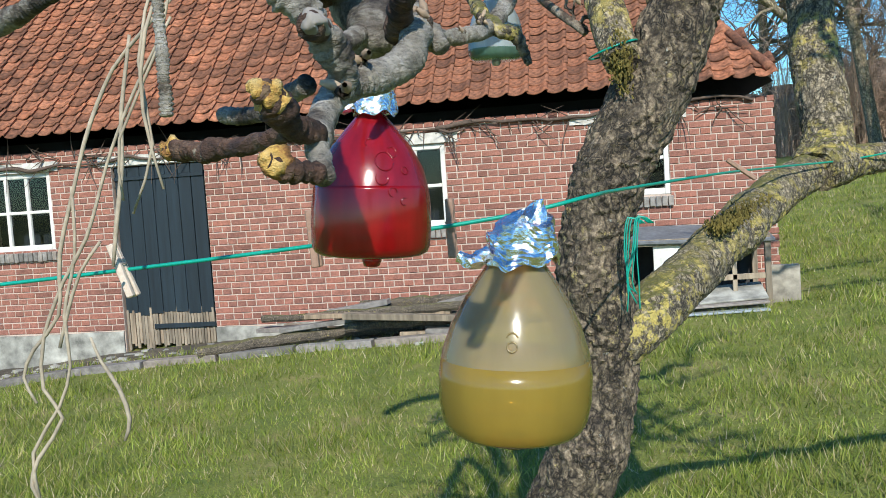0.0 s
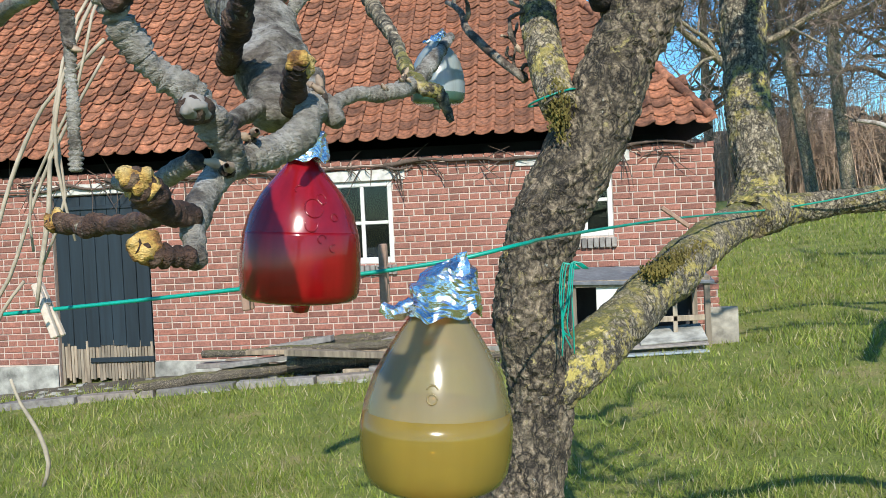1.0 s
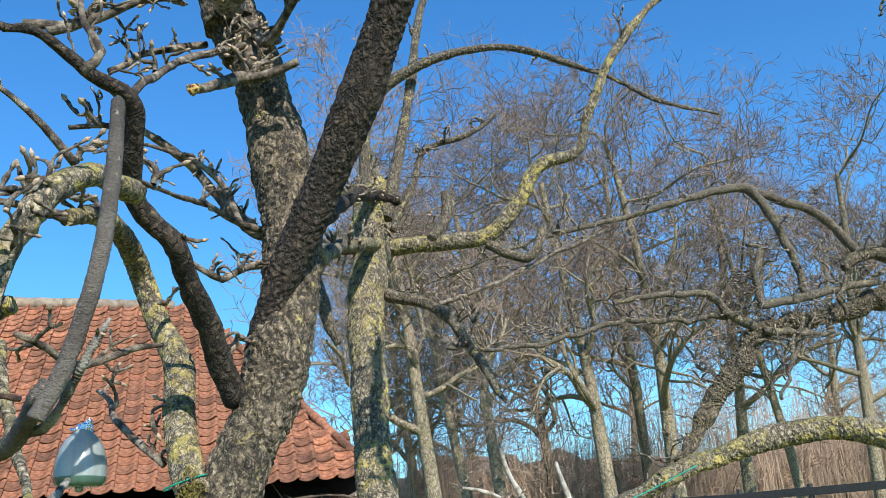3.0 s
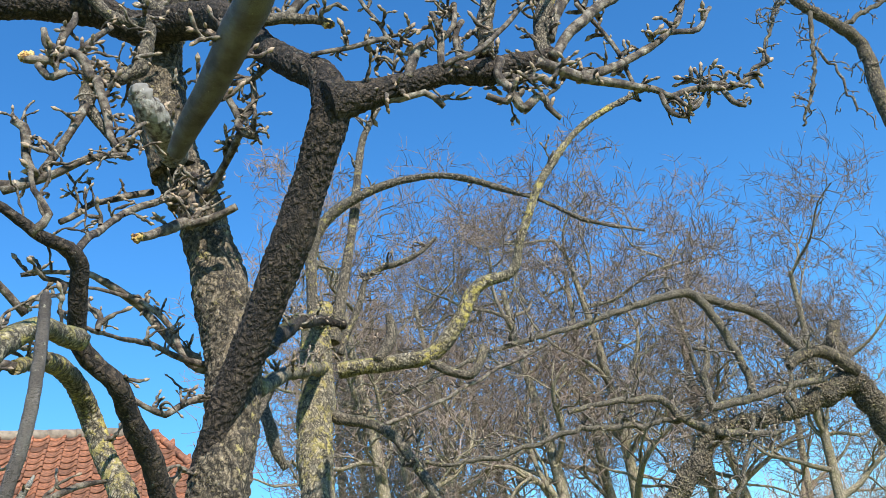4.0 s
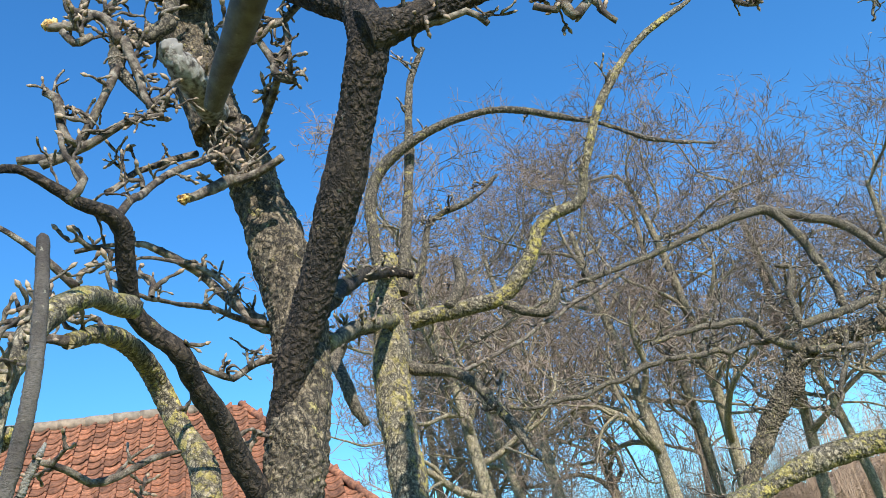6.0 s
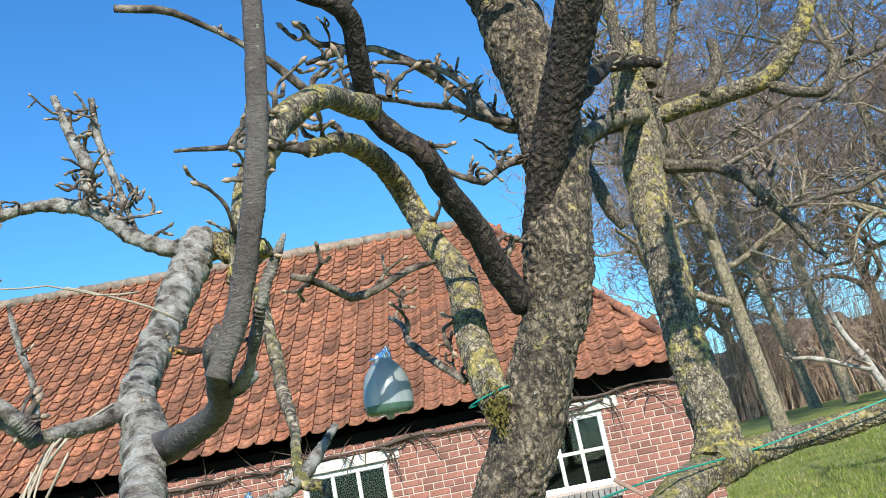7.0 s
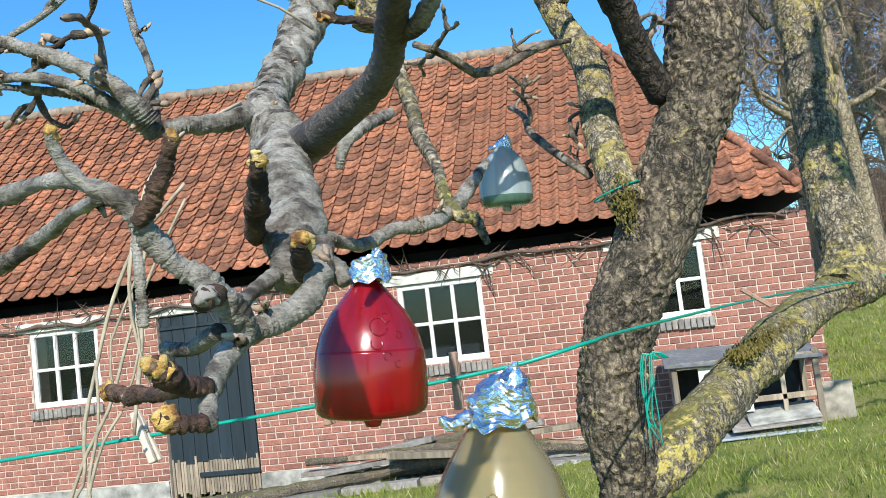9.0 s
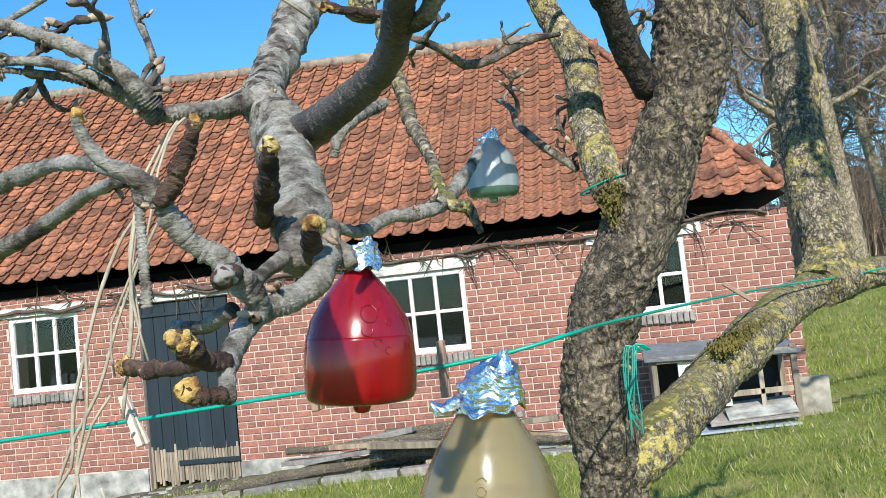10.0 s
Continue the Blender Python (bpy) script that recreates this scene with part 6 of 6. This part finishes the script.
def twine():
    rnd = random.Random(9)
    t = tagged(empty("garden_twine", (0.21, 1.66, 1.58)), "bundle of green plastic twine hung in the fork", "twine")
    tm = Matrix.Translation((-0.21, -1.66, -1.58))
    for i in range(7):
        x = 0.232 + rnd.uniform(-0.014, 0.014)
        pts = [(x + 0.02, 1.66, 1.59, 0.0012), (x, 1.655, 1.598 + rnd.uniform(0, 0.006), 0.0012), (x - 0.008, 1.65, 1.55, 0.0012), (x - 0.012 + rnd.uniform(-0.01, 0.01), 1.65, 1.50, 0.0012), (x - 0.008, 1.65, 1.46 + rnd.uniform(-0.01, 0.03), 0.0012)]
        part("strand", tube(pts, 5, 0.01), LINE, t, smooth=True).matrix_parent_inverse = tm
    ring = [(0.213 + 0.040 * math.cos(a), 1.76 + 0.040 * math.sin(a), 1.876 + 0.012 * math.cos(a), 0.0018) for a in np.linspace(0, 6.6, 16)]
    tie = part("tree_tie", tube(ring, 5, 0.01), LINE, smooth=True)
    tagged(tie, "green plastic tie round the forked limb", "tie")


twine()


# ---- fence and far line ----
def fence():
    f = tagged(empty("field_fence", (14, 21, 1.0)), "dark low plank fence with leaning posts along the field", "fence")
    fm = Matrix.Translation((-14, -21, -1.0))
    a, b = Vector((9.4, 22.8, 0)), Vector((14.6, 14.6, 0))
    n = 6
    for i in range(n + 1):
        p = a.lerp(b, i / n)
        z = gz(p.x, p.y)
        part("post", tube([(p.x, p.y, z - 0.2, 0.07), (p.x + 0.02, p.y, z + 0.95, 0.06)], 8, 0.3), DARK_WOOD, f).matrix_parent_inverse = fm
        if i < n:
            q = a.lerp(b, (i + 1) / n)
            for h in (0.42, 0.78):
                board("rail", (p.x, p.y - 0.07, z + h + 0.03 * math.sin(i * 3 + h)), (q.x, q.y - 0.07, gz(q.x, q.y) + h + 0.03 * math.sin(i * 5)), 0.17, 0.03, DARK_WOOD, f).matrix_parent_inverse = fm
    trough = tagged(empty("feed_box", (12.0, 19.0, gz(12.0, 19.0))), "dark closed feed box standing by the fence", "box")
    solid("body", (-0.48, 0.48, -0.3, 0.3, 0, 0.52), DARK_WOOD, trough, 0.02)
    solid("lid", (-0.52, 0.52, -0.34, 0.34, 0.525, 0.57), ROOFING, trough, 0.015)


fence()

# ---- bricks and roof tiles ----
def brick_mesh(w, h):
    bm = bmesh.new()
    vs = box(bm, 0, w, 0, 0.03, 0, h)
    top = [f for f in bm.faces if f.normal.y < -0.5]
    bmesh.ops.inset_region(bm, faces=top, thickness=0.004, depth=0.0)
    for v in bm.verts:
        if v.co.y < 0.001 and (v.co.x < 0.001 or v.co.x > w - 0.001 or v.co.z < 0.001 or v.co.z > h - 0.001):
            v.co.y = 0.004
    bmesh.ops.delete(bm, geom=[f for f in bm.faces if f.normal.y > 0.5], context="FACES")
    me = bpy.data.meshes.new("brick")
    bm.to_mesh(me)
    bm.free()
    me.materials.append(BRICK)
    return me


def lay_bricks():
    rnd = random.Random(2)
    course, joint = 0.066, 0.0115
    cache, rest, count = {}, [], 0
    k = 0
    z = -0.1
    while z + course < 2.35:
        length = 0.206 if k % 2 else 0.103
        x = X_LEFT + (0.051 if (k // 2) % 2 else 0.0) - (0.0 if k % 2 else 0.0)
        while x < X_RIGHT:
            a, b = x, min(x + length - joint, X_RIGHT)
            x += length
            spans = [(a, b)]
            if z < 0.31 and -11 < a < 0.3:
                continue
            for o in openings:
                if o[2] - 0.01 < z + course * 0.5 < o[3] + 0.01:
                    spans = [s for p, q in spans for s in ((p, min(q, o[0] - 0.004)), (max(p, o[1] + 0.004), q)) if s[1] - s[0] > 0.02]
            for p, q in spans:
                off = rnd.uniform(-0.003, 0.003)
                w = round(q - p, 3)
                if count < 300 and p > -1.1 and 1.1 < z < 2.2 and abs(w - (length - joint)) < 0.002:
                    key = (w, round(course - joint, 3))
                    if key not in cache:
                        cache[key] = brick_mesh(*key)
                    ob = new("brick", cache[key])
                    ob.parent = wall
                    ob.location = (p, WY + off, z)
                    count += 1
                else:
                    rest.append((p, q, WY + off, z, z + course - joint))
        z += course
        k += 1
    vs, fs = [], []
    for p, q, y, z0, z1 in rest:
        i = len(vs)
        e = 0.004
        vs += [(p, y + e, z0), (q, y + e, z0), (q, y + e, z1), (p, y + e, z1), (p + e, y, z0 + e), (q - e, y, z0 + e), (q - e, y, z1 - e), (p + e, y, z1 - e),
               (p, y + 0.03, z0), (q, y + 0.03, z0), (q, y + 0.03, z1), (p, y + 0.03, z1)]
        fs += [(i + 4, i + 5, i + 6, i + 7)]
        for a in range(4):
            b = (a + 1) % 4
            fs += [(i + a, i + b, i + 4 + b, i + 4 + a), (i + 8 + a, i + 8 + b, i + b, i + a)]
    ob = part("brickwork", (vs, fs), BRICK, wall)
    ob["kind"] = "stuff"


def lay_tiles():
    rnd = random.Random(6)
    shape = tile_shape(TW, 0.21)
    me = bpy.data.meshes.new("tile")
    me.from_pydata(shape[0], [], shape[1])
    me.materials.append(TILE)
    me.polygons.foreach_set("use_smooth", [True] * len(me.polygons))
    run = RIDGE_Y - EAVE_Y
    rest, count = [], 0
    e = X_RIGHT - 0.01
    ncol = int((e - X_LEFT) / TW)
    for c in range(ncol):
        x = e - TW * (c + 1)
        rise = ridge_z(min(x, RIDGE_END)) - EAVE_Z
        tilt = math.atan2(rise, run)
        slope = math.hypot(rise, run)
        for r in range(ROWS_UP):
            f = r / ROWS_UP
            if x + TW * 0.6 > e + (RIDGE_END - e) * f:
                continue
            m = Matrix.Translation((x + rnd.gauss(0, 0.003), EAVE_Y + run * f, EAVE_Z + rise * f + 0.008 + 0.02 * noise.noise(Vector((x * 0.6, f * 4, 2))))) @ pose(0, 0, 0, math.degrees(tilt) - 2.5 + rnd.gauss(0, 0.7), rnd.gauss(0, 0.8), rnd.gauss(0, 0.7))
            if count < 300 and -3.6 < x < 1.0 and r < 24:
                ob = new("tile", me)
                ob.parent = roof
                ob.matrix_parent_inverse = Matrix.Identity(4)
                ob.matrix_basis = m
                count += 1
            else:
                rest.append(([m @ Vector(v) for v in shape[0]], shape[1]))
    # hip side
    back = 2 * RIDGE_Y - EAVE_Y
    hz = ridge_z(RIDGE_END) - EAVE_Z
    hrun = e - RIDGE_END
    tilt = math.degrees(math.atan2(hz, hrun))
    hrows = 20
    for r in range(hrows):
        f = r / hrows
        y0, y1 = EAVE_Y + (RIDGE_Y - EAVE_Y) * f, back + (RIDGE_Y - back) * f
        n = int((y1 - y0) / TW)
        for i in range(n):
            m = Matrix.Translation((e - hrun * f, y0 + TW * i + 0.03, EAVE_Z + hz * f + 0.01)) @ pose(0, 0, 90) @ pose(0, 0, 0, tilt - 3)
            rest.append(([m @ Vector(v) for v in shape[0]], shape[1]))
    ob = part("tiling", join(rest), TILE, roof, smooth=True)
    ob["kind"] = "stuff"
    # ridge and hip caps
    caps = []
    pts = [(x, RIDGE_Y, ridge_z(x) + 0.01) for x in np.arange(X_LEFT, RIDGE_END, 0.34)]
    hip = [(e + (RIDGE_END - e) * f, EAVE_Y + (RIDGE_Y - EAVE_Y) * f, EAVE_Z + hz * f + 0.02) for f in np.linspace(0.02, 1, 13)]
    for chain in (pts, hip):
        for a, b in zip(chain, chain[1:]):
            k = 1.0 if chain is pts else 0.6
            cap_t = tube([(*a, 0.085 * k), (*[(p + q) / 2 for p, q in zip(a, b)], 0.08 * k), (*[p + (q - p) * 1.06 for p, q in zip(a, b)], 0.076 * k)], 10, 0.2, wobble=0.01)
            part("ridge_tile", cap_t, RIDGE if chain is pts else TILE, roof, smooth=True)


lay_bricks()
lay_tiles()
